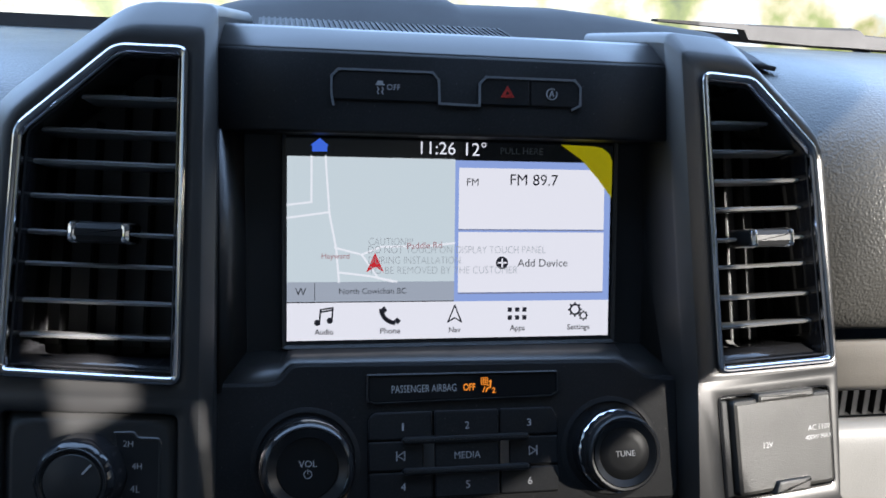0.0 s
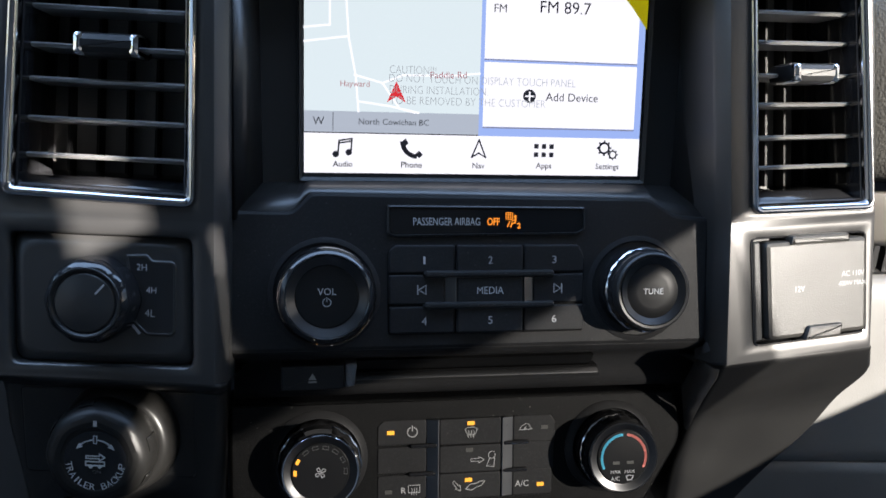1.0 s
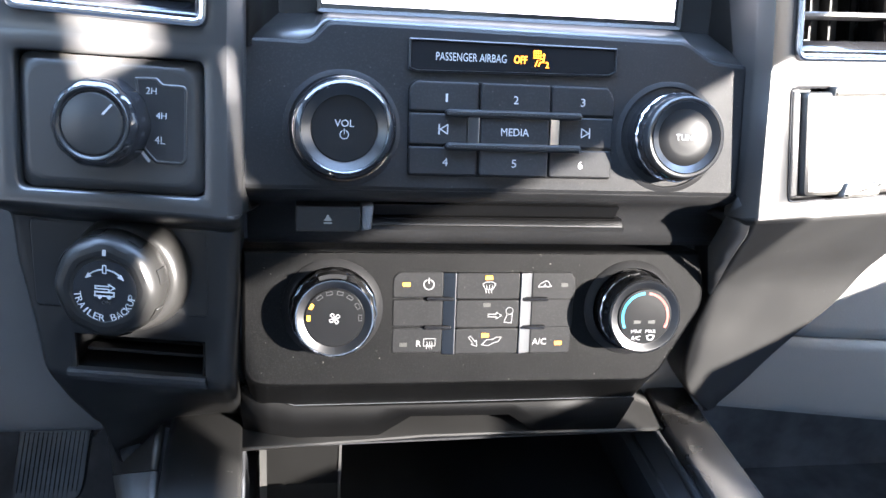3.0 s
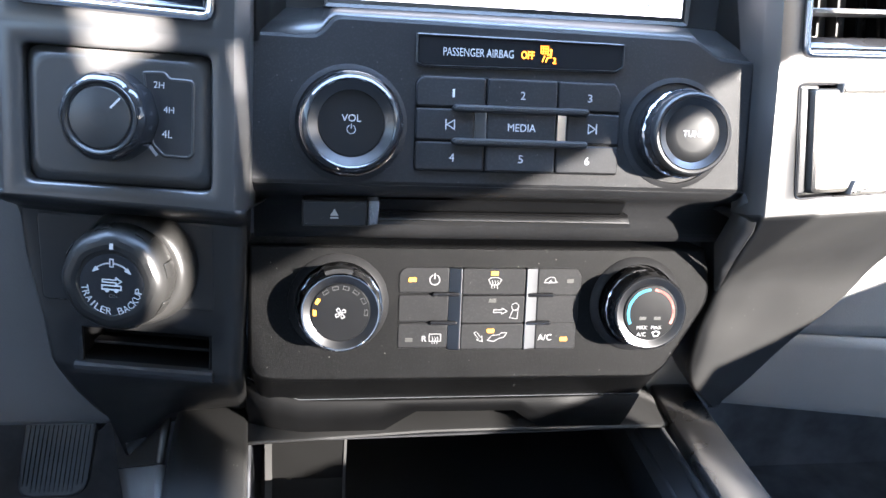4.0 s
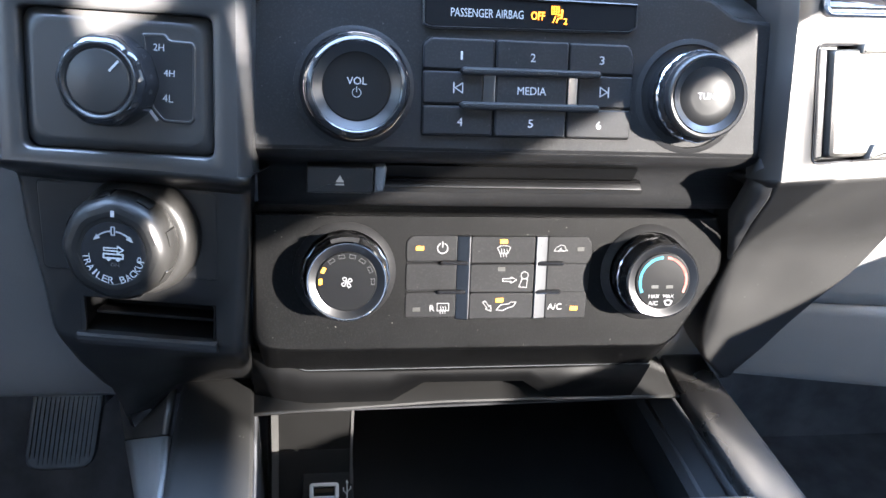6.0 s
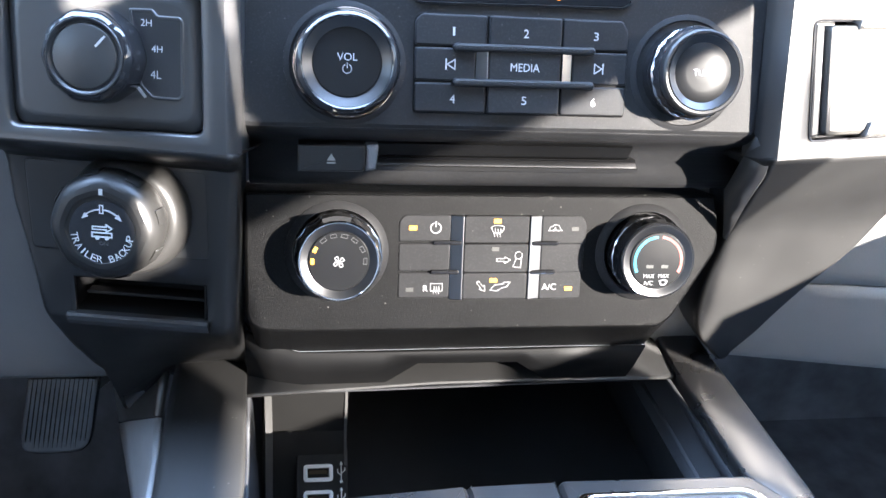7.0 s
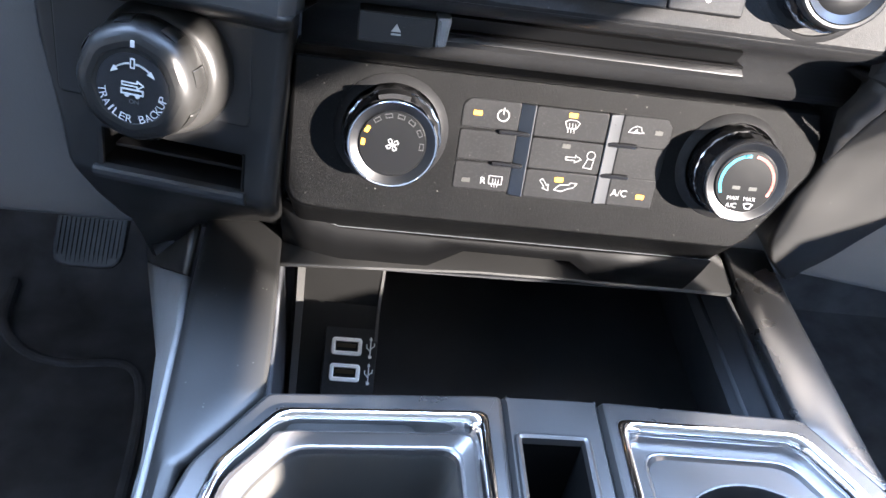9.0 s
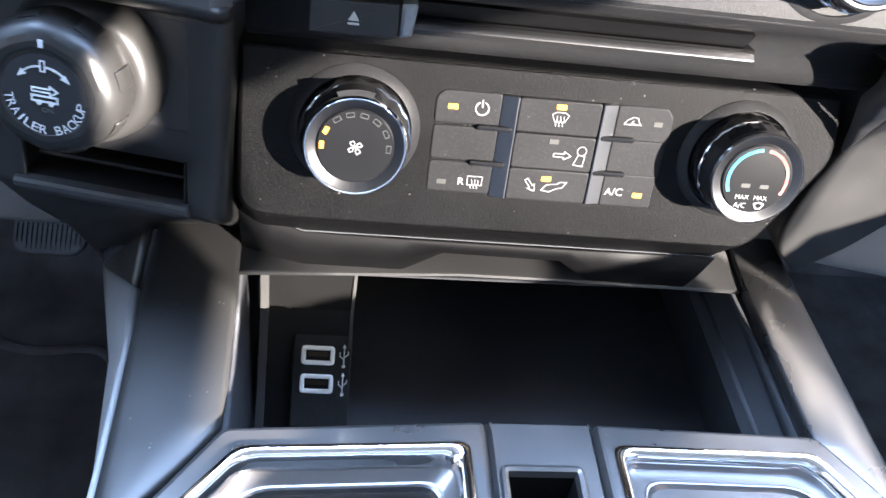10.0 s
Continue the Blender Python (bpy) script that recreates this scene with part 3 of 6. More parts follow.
vs0 = [-0.0554, -0.0644, -0.0688, -0.0692, -0.0692, -0.0692, -0.0690, -0.0684]
up = on(FC, [(x, v, -0.0332) for x, v in zip(xs0, vs0)])
dn = [(-0.1245, 0.470, 0.512), (-0.1080, 0.464, 0.511), (-0.0950, 0.461, 0.5105), (-0.0500, 0.461, 0.5105), (-0.0311, 0.4605, 0.5240), (0.0275, 0.4605, 0.5235), (0.0438, 0.461, 0.5115), (0.0945, 0.461, 0.5110)]
bk = [(x, y + 0.05, z + 0.004) for x, y, z in dn]
# Deep black puts the undercut's shade into the skirt's colour.
part("skirt", sheet([up, [tuple((Vector(a) * 0.4 + Vector(b) * 0.6) + Vector((0, -0.0008, 0))) for a, b in zip(up, dn)], dn, bk]), DEEP, stack, "undercut skirt below the climate panel, deep black for its shade", world=True, sharp=20, solid=0.002)
# Light grey strip paints the highlight that the panel's lower edge catches.
bm = bmesh.new()
seam = [tuple(Vector(p) + Vector((0, -0.0006, 0))) for p in up[:3] + up[-1:]]
loft(bm, [[Vector(p) + Vector((0, dy, dz)) for dy, dz in ((-0.0003, 0), (0, 0.00018), (0.0006, 0), (0, -0.00018))] for p in seam], True, True)
part("seam_edge", bm, EDGE, stack, "thin lower edge of the climate panel, greyed for its highlight", world=True)
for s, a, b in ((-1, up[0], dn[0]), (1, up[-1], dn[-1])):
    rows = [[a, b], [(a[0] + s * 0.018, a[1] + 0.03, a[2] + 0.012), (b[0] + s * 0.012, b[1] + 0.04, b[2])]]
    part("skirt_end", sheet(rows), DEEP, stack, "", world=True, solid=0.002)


ROUND = [radians(a) for a in (0, 18, 36, 54, 72, 90)]


def bezel(m, front_a, mid_a, hole_a, front_b, mid_b, hole_b, label):
    bm, side = bmesh.new(), bmesh.new()

    def raised(pts, d):
        return [(p[0], p[1] + (d if p[1] > 0.1 else 0), *p[2:]) for p in pts]
    for fr, mi, ho, deep in ((front_a, mid_a, hole_a, -0.09), (front_b, mid_b, hole_b, -0.022)):
        f, q, h, bk = rounded(fr), rounded(mi), rounded(ho, 0.005), rounded(raised(mi, 0.02))
        turn = [lift([b * (1 - k) + c * k for b, c in zip(q, f)], -0.010 * (1 - u)) for k, u in ((0, 0), (0.03, 0.10), (0.10, 0.20), (0.80, 0.86), (0.93, 0.96), (1, 1))]
        crown = lift([b * 0.5 + c * 0.5 for b, c in zip(f, h)], 0.0006)
        loft(side, [lift(bk, deep), lift([b * 0.1 + c * 0.9 for b, c in zip(bk, q)], -0.0165), turn[0]])
        loft(bm, [*turn, crown, lift(h, 0.0), lift(inset(h, 0.0006), -0.0003), lift(inset(h, 0.0012), -0.0015), lift(inset(h, 0.0015), -0.045)])
    for b in (bm, side):
        bmesh.ops.remove_doubles(b, verts=b.verts, dist=1e-5)
        b.transform(m)
    part("bezel_flank", side, SATIN, stack, "graphite flank behind the bezel", world=True, sharp=40)
    return part("side_bezel", bm, SATIN, stack, label, world=True, sharp=40, soft=True)


VENT_L = [(0.0118, 0.1895), (-0.0208, 0.1895), (-0.0640, 0.1505), (-0.0672, 0.0385), (0.0147, 0.0368)]
VENT_R = [(0.0122, 0.1862), (-0.0197, 0.1882), (-0.0178, 0.0343), (0.0582, 0.0335), (0.0520, 0.1495)]
SW_L = [(0.0152, 0.0238), (-0.0660, 0.0230), (-0.0640, -0.0368), (0.0175, -0.0355)]
SW_R = [(0.0548, 0.0222), (-0.0195, 0.0224), (-0.0172, -0.0332), (0.0558, -0.0325)]
bezel(FPL, [(0.0185, 0.199, 0.004), (-0.0195, 0.199, 0.01), (-0.070, 0.155, 0.012), (-0.0735, 0.030, 0), (0.0235, 0.030, 0)],
      [(0.0222, 0.213, 0.006), (-0.017, 0.213, 0.012), (-0.0815, 0.160, 0.014), (-0.0825, 0.030, 0), (0.0280, 0.030, 0)], inset(rounded([Vector(p) for p in VENT_L], 0, 1), -0.0012)[::2],
      [(0.0235, 0.030, 0), (-0.0735, 0.030, 0), (-0.0715, -0.0415, 0), (0.0262, -0.0415, 0)], [(0.0280, 0.030, 0), (-0.0825, 0.030, 0), (-0.0805, -0.0415, 0), (0.0308, -0.0415, 0)], SW_L,
      "satin graphite bezel round the driver side vent")
bezel(FPR, [(0.008, 0.197, 0.008), (-0.0312, 0.199, 0.004), (-0.0303, 0.030, 0), (0.0608, 0.030, 0), (0.0575, 0.153, 0.012)],
      [(0.006, 0.209, 0.01), (-0.0345, 0.211, 0.006), (-0.0328, 0.030, 0), (0.0665, 0.030, 0), (0.0645, 0.158, 0.014)], inset(rounded([Vector(p) for p in VENT_R], 0, 1), -0.0012)[::2],
      [(0.0608, 0.030, 0), (-0.0303, 0.030, 0), (-0.0328, -0.0405, 0), (0.0590, -0.0405, 0)], [(0.0665, 0.030, 0), (-0.0328, 0.030, 0), (-0.0358, -0.0405, 0), (0.0640, -0.0405, 0)], SW_R,
      "satin graphite bezel round the passenger side vent")


def low_section(z, xr, xl, yr, yl, ca, cb, r=0.006, deep=0.05, crown=0.0005):
    """One level of a tapering side: from the deep inner edge over the rounded front to the deep outer edge."""
    pts = [(xr, yr + deep, z)] + [(xr - r + r * math.cos(a), yr + r - r * math.sin(a), z) for a in ROUND]
    for x in (ca, (ca + cb) / 2, cb):
        k = (x - xr) / (xl - xr)
        pts.append((x, yr + (yl - yr) * k - crown * 4 * k * (1 - k), z))
    return pts + [(xl + r - r * math.sin(a), yl + r - r * math.cos(a), z) for a in ROUND] + [(xl - 0.004, yl + deep, z)]


def front_of_trailer_plate(x, z):
    return 0.427 - 0.176 * (x + 0.1725) + 0.179 * (z - 0.629)


rows = [on(FPL, [(0.0312, -0.0415, -0.06)] + [(0.0262 + 0.0046 * math.cos(a), -0.0415, -0.010 + 0.010 * math.sin(a)) for a in ROUND] + [(x, -0.0415, 0.0004) for x in (0.012, -0.021, -0.053)]
           + [(-0.0715 - 0.0090 * math.sin(a), -0.0415, -0.010 + 0.010 * math.cos(a)) for a in ROUND] + [(-0.084, -0.0415, -0.06)])]
PA, PB = -0.1385, -0.1995
for z, xr, xl, dy in ((0.6665, -0.1206, -0.2290, -0.0250), (0.6640, -0.1208, -0.2288, -0.0225), (0.6610, -0.1210, -0.2284, -0.0174), (0.6580, -0.1212, -0.2279, -0.0113), (0.6550, -0.1214, -0.2274, -0.0045), (0.6520, -0.1216, -0.2268, -0.0006), (0.6470, -0.1219, -0.2258, 0.0), (0.6300, -0.1227, -0.2245, 0.0), (0.6120, -0.1236, -0.2208, 0.0),
                      (0.5985, -0.1244, -0.2182, 0.0), (0.5800, -0.1250, -0.2156, 0.0), (0.5765, -0.1251, -0.2151, 0.0015), (0.5720, -0.1252, -0.2148, 0.0050), (0.5600, -0.1254, -0.2105, 0.0200), (0.5450, -0.1255, -0.2045, 0.0400), (0.5300, -0.1257, -0.1975, 0.0600), (0.5180, -0.1257, -0.1970, 0.0750), (0.5090, -0.1257, -0.1965, 0.0860)):
    drop = max(0.0, 0.572 - z) / 0.063
    rows.append([(x, y, v - drop * max(0.0, -0.160 - x)) for x, y, v in low_section(z, xr, xl, front_of_trailer_plate(xr, z) + dy, front_of_trailer_plate(xl, z) + dy, PA, PB)])
bm = sheet(rows)
bmesh.ops.delete(bm, geom=[f for f in bm.faces if PB < f.calc_center_median().x < PA and 0.580 < f.calc_center_median().z < 0.5985 and f.calc_center_median().y < 0.45], context="FACES_ONLY")
# Same paint as the bezel above, coloured darker to paint in its shade.
part("lower_bezel", bm, SHADED_LOW, stack, "satin tapering side above the driver footwell, darkened for its shade", world=True, sharp=40, solid=0.003)


def passenger_side(x, z):
    return float(np.interp(z, (0.46, 0.50, 0.535, 0.565, 0.59, 0.61, 0.62, 0.64, 0.655, 0.669), (0.492, 0.482, 0.465, 0.457, 0.4525, 0.4475, 0.4425, 0.428, 0.417, 0.4088))) + (x - 0.15) * 0.17


rows = [on(FPR, [(-0.0358, -0.0405, -0.06)] + [(-0.0328 - 0.0030 * math.cos(a), -0.0405, -0.010 + 0.010 * math.sin(a)) for a in ROUND] + [(x, -0.0405, 0.0004) for x in (-0.005, 0.014, 0.035)]
           + [(0.0590 + 0.0050 * math.sin(a), -0.0405, -0.010 + 0.010 * math.cos(a)) for a in ROUND] + [(0.068, -0.0405, -0.06)])]
for z, xa, xb in ((0.6555, 0.1214, 0.2250), (0.6455, 0.1228, 0.2325), (0.6355, 0.1250, 0.2350), (0.620, 0.1278, 0.2335), (0.6098, 0.1280, 0.2310), (0.597, 0.1272, 0.2255), (0.5852, 0.1262, 0.2176), (0.567, 0.1262, 0.2010), (0.5486, 0.1295, 0.1890), (0.5315, 0.1385, 0.1808), (0.5150, 0.1540, 0.1748), (0.5050, 0.1630, 0.1715)):
    pts = [(xa + 0.001, passenger_side(xa, z) + 0.05, z)] + [(xa + 0.003 - 0.003 * math.cos(a), passenger_side(xa, z) + 0.003 - 0.003 * math.sin(a), z) for a in ROUND]
    pts += [(xa + (xb - xa) * k, passenger_side(xa + (xb - xa) * k, z) - 0.0012 * k * (1 - k), z) for k in (0.25, 0.5, 0.75)]
    rows.append(pts + [(xb - 0.005 + 0.005 * math.sin(a), passenger_side(xb, z) + 0.005 - 0.005 * math.cos(a), z) for a in ROUND] + [(xb + 0.004, passenger_side(xb, z) + 0.06, z)])
# Graphite side coloured darker than the bezel in place of real shade.
part("lower_bezel", sheet(smooth_rows(rows, 3)), SHADED_SIDE, stack, "graphite tapering side above the passenger footwell, darkened for its shade", world=True, sharp=40, solid=0.003)
edge_front = [(0.1200, 0.4045, 0.669), (0.1216, 0.4114, 0.6565), (0.1235, 0.4217, 0.6425), (0.1266, 0.4340, 0.6270), (0.1282, 0.4445, 0.6093)]
edge_back = [(0.1150, 0.4145, 0.6765), (0.1149, 0.4232, 0.6600), (0.1147, 0.4320, 0.6432), (0.1197, 0.4370, 0.6275), (0.1247, 0.4420, 0.6118)]
part("inner_facet", sheet([edge_front, edge_back]), SATIN, stack, "slim graphite facet stepping in beside the disc slot", world=True, sharp=8, solid=0.002)


# ---- air vents ----
def air_vent(m, outline, slats, knob, side, label):
    v = thing("air_vent", m, label, "air vent", "dash vents")
    part("chrome_ring", rim(outline, 0.005, [(-0.001, -0.004), (-0.001, 0.0008), (-0.0004, 0.0020), (0.0006, 0.0026), (0.0018, 0.0024), (0.0030, 0.0014), (0.0040, -0.0008), (0.0042, -0.006), (-0.001, -0.004)]), DARKCHROME, v, "polished dark chrome ring")
    part("inner_ring", rim(outline, 0.005, [(0.0041, -0.004), (0.0043, -0.0016), (0.0050, -0.0020), (0.0056, -0.006), (0.0060, -0.035)]), GLOSS, v, "gloss black inner rim")
    us = [p[0] for p in outline]
    vs = [p[1] for p in outline]
    part("duct", plate(outline, -0.048, -0.042, 0.004), GREYMID, v, "black duct behind the slats")

    def span(y):
        hits = []
        for i in range(len(outline)):
            (x0, y0), (x1, y1) = outline[i - 1], outline[i]
            if (y0 - y) * (y1 - y) < 0:
                hits.append(x0 + (x1 - x0) * (y - y0) / (y1 - y0))
        return min(hits) + 0.005, max(hits) - 0.005
    lip = min(vs)
    bm = sheet([[(min(us) + 0.005, lip + 0.003, -0.002), (max(us) - 0.005, lip + 0.003, -0.002)], [(min(us) + 0.005, lip + 0.010, -0.012), (max(us) - 0.005, lip + 0.010, -0.012)], [(min(us) + 0.006, lip + 0.012, -0.04), (max(us) - 0.006, lip + 0.012, -0.04)]])
    part("lower_lip", bm, GLOSS, v, "gloss black lower lip", solid=0.002)
    for y in slats:
        a, b = span(y)
        bm = bmesh.new()
        prof = [(0.0010, -0.0092), (0.0001, -0.0070), (-0.0011, -0.0085), (-0.0014, -0.028), (0.0004, -0.0285)]
        loft(bm, [[Vector((x, y + d, h)) for d, h in prof] for x in (a, b)], True, True)
        part("slat", bm, SLAT, v)
    n = 5
    for k in range(n):
        x = min(us) + 0.014 + (max(us) - min(us) - 0.028) * k / (n - 1)
        part("vane", box(x - 0.0006, x + 0.0006, lip + 0.012, max(vs) - (0.03 if abs(x - us[0]) > 0.04 else 0.008), -0.044, -0.034), DEEP, v)
    kx, ky = knob
    a, b = span(ky)
    bm = bmesh.new()
    loft(bm, [[Vector((x, ky + d, h)) for d, h in ((0.0010, -0.0092), (0.0001, -0.0070), (-0.0011, -0.0085), (-0.0014, -0.028), (0.0004, -0.0285))] for x in (a, b)], True, True)
    part("slat", bm, SLAT, v)
    bm = plate([(kx - 0.0145, ky - 0.0045), (kx + 0.0145, ky - 0.0045), (kx + 0.0145, ky + 0.0050), (kx - 0.0145, ky + 0.0050)], -0.014, 0.0035, 0.0028, 0.0032)
    k = part("direction_knob", bm, BLACK, v, "black sliding tab with chrome ends")
    for s in (-1, 1):
        bm = plate([(kx + s * 0.0118 - 0.0022, ky - 0.0048), (kx + s * 0.0118 + 0.0030, ky - 0.0048), (kx + s * 0.0118 + 0.0030, ky + 0.0053), (kx + s * 0.0118 - 0.0022, ky + 0.0053)], -0.010, 0.0040, 0.002, 0.0028)
        part("end_cap", bm, CHROME, k, "chrome end")
    return v


air_vent(FPL, VENT_L, (0.1669, 0.1510, 0.1361, 0.1202, 0.0888, 0.0718, 0.0558), (-0.0240, 0.1035), -1, "tall black slatted air vent in a chrome ring, driver side")
air_vent(FPR, VENT_R, (0.1641, 0.1488, 0.1332, 0.1183, 0.0876, 0.0712, 0.0561), (0.0185, 0.1020), 1, "tall black slatted air vent in chrome beside the passenger pad")


# ---- switches above the screen ----
def key_cap(parent, pts, h, name="button", mat=RADIO, label="", r=0.002, edge=0.0007):
    return part(name, plate(pts, -0.006, h, r, edge), mat, parent, label)


sw = thing("switch_bank", FU, "black push switches set in the panel over the screen", "switches")
bm = bmesh.new()
stroke(bm, [(-0.0642, -0.0090), (-0.0652, -0.0040), (-0.0652, 0.0046), (-0.0620, 0.0080), (-0.0160, 0.0080), (-0.0128, 0.0044), (-0.0124, -0.0070), (0.0078, -0.0074), (0.0078, 0.0034), (0.0110, 0.0068), (0.0570, 0.0068), (0.0602, 0.0034), (0.0602, -0.0056), (0.0562, -0.0078)], 0.0011, 0.0003, 0.0009)
part("outline", bm, EDGE, sw, "thin grey rim round the switches")
b1 = key_cap(sw, [(-0.0648, -0.0066), (-0.0128, -0.0066), (-0.0128, 0.0042), (-0.0158, 0.0076), (-0.0618, 0.0076), (-0.0648, 0.0042)], 0.0008)
words("OFF", 0.0066, INK, b1, -0.0352, 0.0001, 0.0008)
bm = bmesh.new()
blob(bm, [(-0.0432, 0.0012), (-0.0404, 0.0012), (-0.0404, 0.0030), (-0.0432, 0.0030)], 0.0009)
stroke(bm, [(-0.0437, 0.0012), (-0.0399, 0.0012)], 0.0007, 0.0009)
stroke(bm, [(-0.0430, -0.0002), (-0.0424, -0.0012), (-0.0432, -0.0022), (-0.0426, -0.0032)], 0.0005, 0.0009)
stroke(bm, [(-0.0408, -0.0002), (-0.0402, -0.0012), (-0.0410, -0.0022), (-0.0404, -0.0032)], 0.0005, 0.0009)
part("traction_symbol", bm, INK, b1, "white skidding car symbol")
b2 = key_cap(sw, [(0.0080, -0.0070), (0.0334, -0.0070), (0.0334, 0.0064), (0.0108, 0.0064), (0.0080, 0.0034)], 0.0008)
bm = bmesh.new()
stroke(bm, [(0.0190, -0.0026), (0.0250, -0.0026), (0.0220, 0.0024), (0.0190, -0.0026)], 0.0005, 0.0009)
stroke(bm, [(0.0203, -0.0018), (0.0237, -0.0018), (0.0220, 0.0011), (0.0203, -0.0018)], 0.0005, 0.0009)
part("hazard_symbol", bm, REDINK, b2, "red warning triangle")
b3 = key_cap(sw, [(0.0340, -0.0070), (0.0598, -0.0070), (0.0598, 0.0034), (0.0570, 0.0064), (0.0340, 0.0064)], 0.0008)
bm = bmesh.new()
stroke(bm, arc(0.0450, -0.0005, 0.0027, 60, 390, 20), 0.0005, 0.0009)
stroke(bm, [(0.0439, -0.0018), (0.0450, 0.0012), (0.0461, -0.0018)], 0.0005, 0.0009)
stroke(bm, [(0.0444, -0.0008), (0.0456, -0.0008)], 0.0004, 0.0009)
part("engine_stop_symbol", bm, INK, b3, "white letter in a ring")

# ---- touchscreen ----
scr = thing("touchscreen", FS, "lit colour touchscreen with a map, under a protective film", "touchscreen")
part("screen_frame", rim([(-0.0885, -0.0040), (0.0895, -0.0040), (0.0895, 0.1080), (-0.0885, 0.1080)], 0.002, [(0, -0.004), (0, 0.0018), (0.0006, 0.0022), (0.0022, 0.0010), (0.0024, -0.002)]), BLACK, scr, "black screen frame")
part("glass", plate([(-0.0865, -0.0020), (0.0875, -0.0020), (0.0875, 0.1065), (-0.0865, 0.1065)], -0.003, -0.0002, 0.001, 0.0003), GLOSS, scr, "glossy black screen glass")


def tile(name, x0, x1, y0, y1, h, mat, parent, label=""):
    return part(name, box(x0, x1, y0, y1, h - 0.0003, h), mat, parent, label)


X0, X1 = -0.0856, 0.0858
tile("map", X0, 0.0004, 0.0301, 0.0935, 0.0001, S_MAP, scr, "pale blue road map")
tile("place_bar", X0, 0.0004, 0.0200, 0.0301, 0.0001, S_BAR, scr, "grey place-name bar")
tile("blue_field", 0.0004, X1, 0.0190, 0.0930, 0.0001, S_BLUE, scr, "blue field behind the tiles")
tile("menu_bar", X0, X1, 0.0003, 0.0195, 0.0002, S_WHITE, scr, "white menu bar")
t1 = tile("radio_tile", 0.0024, 0.0822, 0.0574, 0.0892, 0.0004, S_WHITE, scr, "white radio tile")
t2 = tile("device_tile", 0.0024, 0.0823, 0.0242, 0.0558, 0.0004, S_WHITE, scr, "white phone tile")
tile("tile_shade", 0.0024, 0.0822, 0.0567, 0.0573, 0.0003, S_LINE, scr)
tile("tile_shade", 0.0024, 0.0823, 0.0234, 0.0241, 0.0003, S_LINE, scr)
for line in ([(-0.0735, 0.0935), (-0.0735, 0.0705), (-0.0855, 0.069)], [(-0.0665, 0.0935), (-0.0645, 0.065), (-0.0610, 0.0470), (-0.0595, 0.0301)], [(-0.0855, 0.0625), (-0.0648, 0.0655)], [(-0.0615, 0.0475), (-0.0480, 0.0440), (-0.0395, 0.0320), (-0.0320, 0.0301)], [(-0.0480, 0.0440), (-0.0380, 0.0480), (-0.0130, 0.0485), (0.0002, 0.050)], [(-0.0600, 0.0350), (-0.0440, 0.0330), (-0.0300, 0.0301)]):
    part("map_road", stroke(bmesh.new(), line, 0.0010, 0.0002, 0.0001), S_ROAD, scr, "white map road")
words("Hayward", 0.0140, S_ROSE, scr, -0.0613, 0.0429, 0.0003)
words("Paddle Rd", 0.0182, S_ROSE, scr, -0.0155, 0.0488, 0.0003, turn=0.03)
bm = bmesh.new()
blob(bm, [(-0.0366, 0.0350), (-0.0412, 0.0450), (-0.0410, 0.0377)], 0.0004)
blob(bm, [(-0.0457, 0.0350), (-0.0410, 0.0377), (-0.0412, 0.0450)], 0.0004)
part("position_arrow", bm, S_RED, scr, "red position arrow")
words("W", 0.0055, S_INK, scr, -0.0787, 0.0253, 0.0002)
tile("bar_line", -0.0719, -0.0716, 0.0208, 0.0296, 0.0003, S_INK, scr)
words("North Cowichan BC", 0.0345, S_INK, scr, -0.0421, 0.0254, 0.0002)
words("11:26", 0.0182, S_LIT, scr, -0.0088, 0.0990, 0.0001)
words("12°", 0.0108, S_LIT, scr, 0.0113, 0.0990, 0.0001)
bm = bmesh.new()
blob(bm, [(-0.0732, 0.0960), (-0.0657, 0.0960), (-0.0657, 0.0990), (-0.0647, 0.0990), (-0.0694, 0.1027), (-0.0742, 0.0990), (-0.0732, 0.0990)], 0.0001)
part("home_icon", bm, S_HOME, scr, "blue house icon")
words("FM", 0.0062, S_INK, t1, 0.0096, 0.0818, 0.0004)
words("FM 89.7", 0.0262, S_INK, t1, 0.0430, 0.0834, 0.0004)
words("Add Device", 0.0276, S_INK, t2, 0.0482, 0.0396, 0.0004)
part("add_icon", blob(bmesh.new(), arc(0.0259, 0.0397, 0.0033, 0, 350, 20), 0.0005), S_INK, t2, "black plus button")
bm = bmesh.new()
stroke(bm, [(0.0239, 0.0397), (0.0279, 0.0397)], 0.0008, 0.0009)
stroke(bm, [(0.0259, 0.0377), (0.0259, 0.0417)], 0.0008, 0.0009)
part("plus_sign", bm, S_WHITE, t2)
for s, x, w in (("Audio", -0.0670, 0.0096), ("Phone", -0.0331, 0.0104), ("Nav", 0.0009, 0.0063), ("Apps", 0.0348, 0.0083), ("Settings", 0.0689, 0.0126)):
    words(s, w, S_INK, scr, x, 0.0047, 0.0003, slim=0.012)
bm = bmesh.new()
stroke(bm, [(-0.0693, 0.0095), (-0.0688, 0.0160), (-0.0626, 0.0170), (-0.0630, 0.0105)], 0.0008, 0.0004)
stroke(bm, [(-0.0688, 0.0148), (-0.0626, 0.0158)], 0.0008, 0.0004)
blob(bm, arc(-0.0704, 0.0094, 0.0016, 0, 340, 10), 0.0004)
blob(bm, arc(-0.0641, 0.0104, 0.0016, 0, 340, 10), 0.0004)
part("audio_icon", bm, S_INK, scr, "black music notes")
bm = bmesh.new()
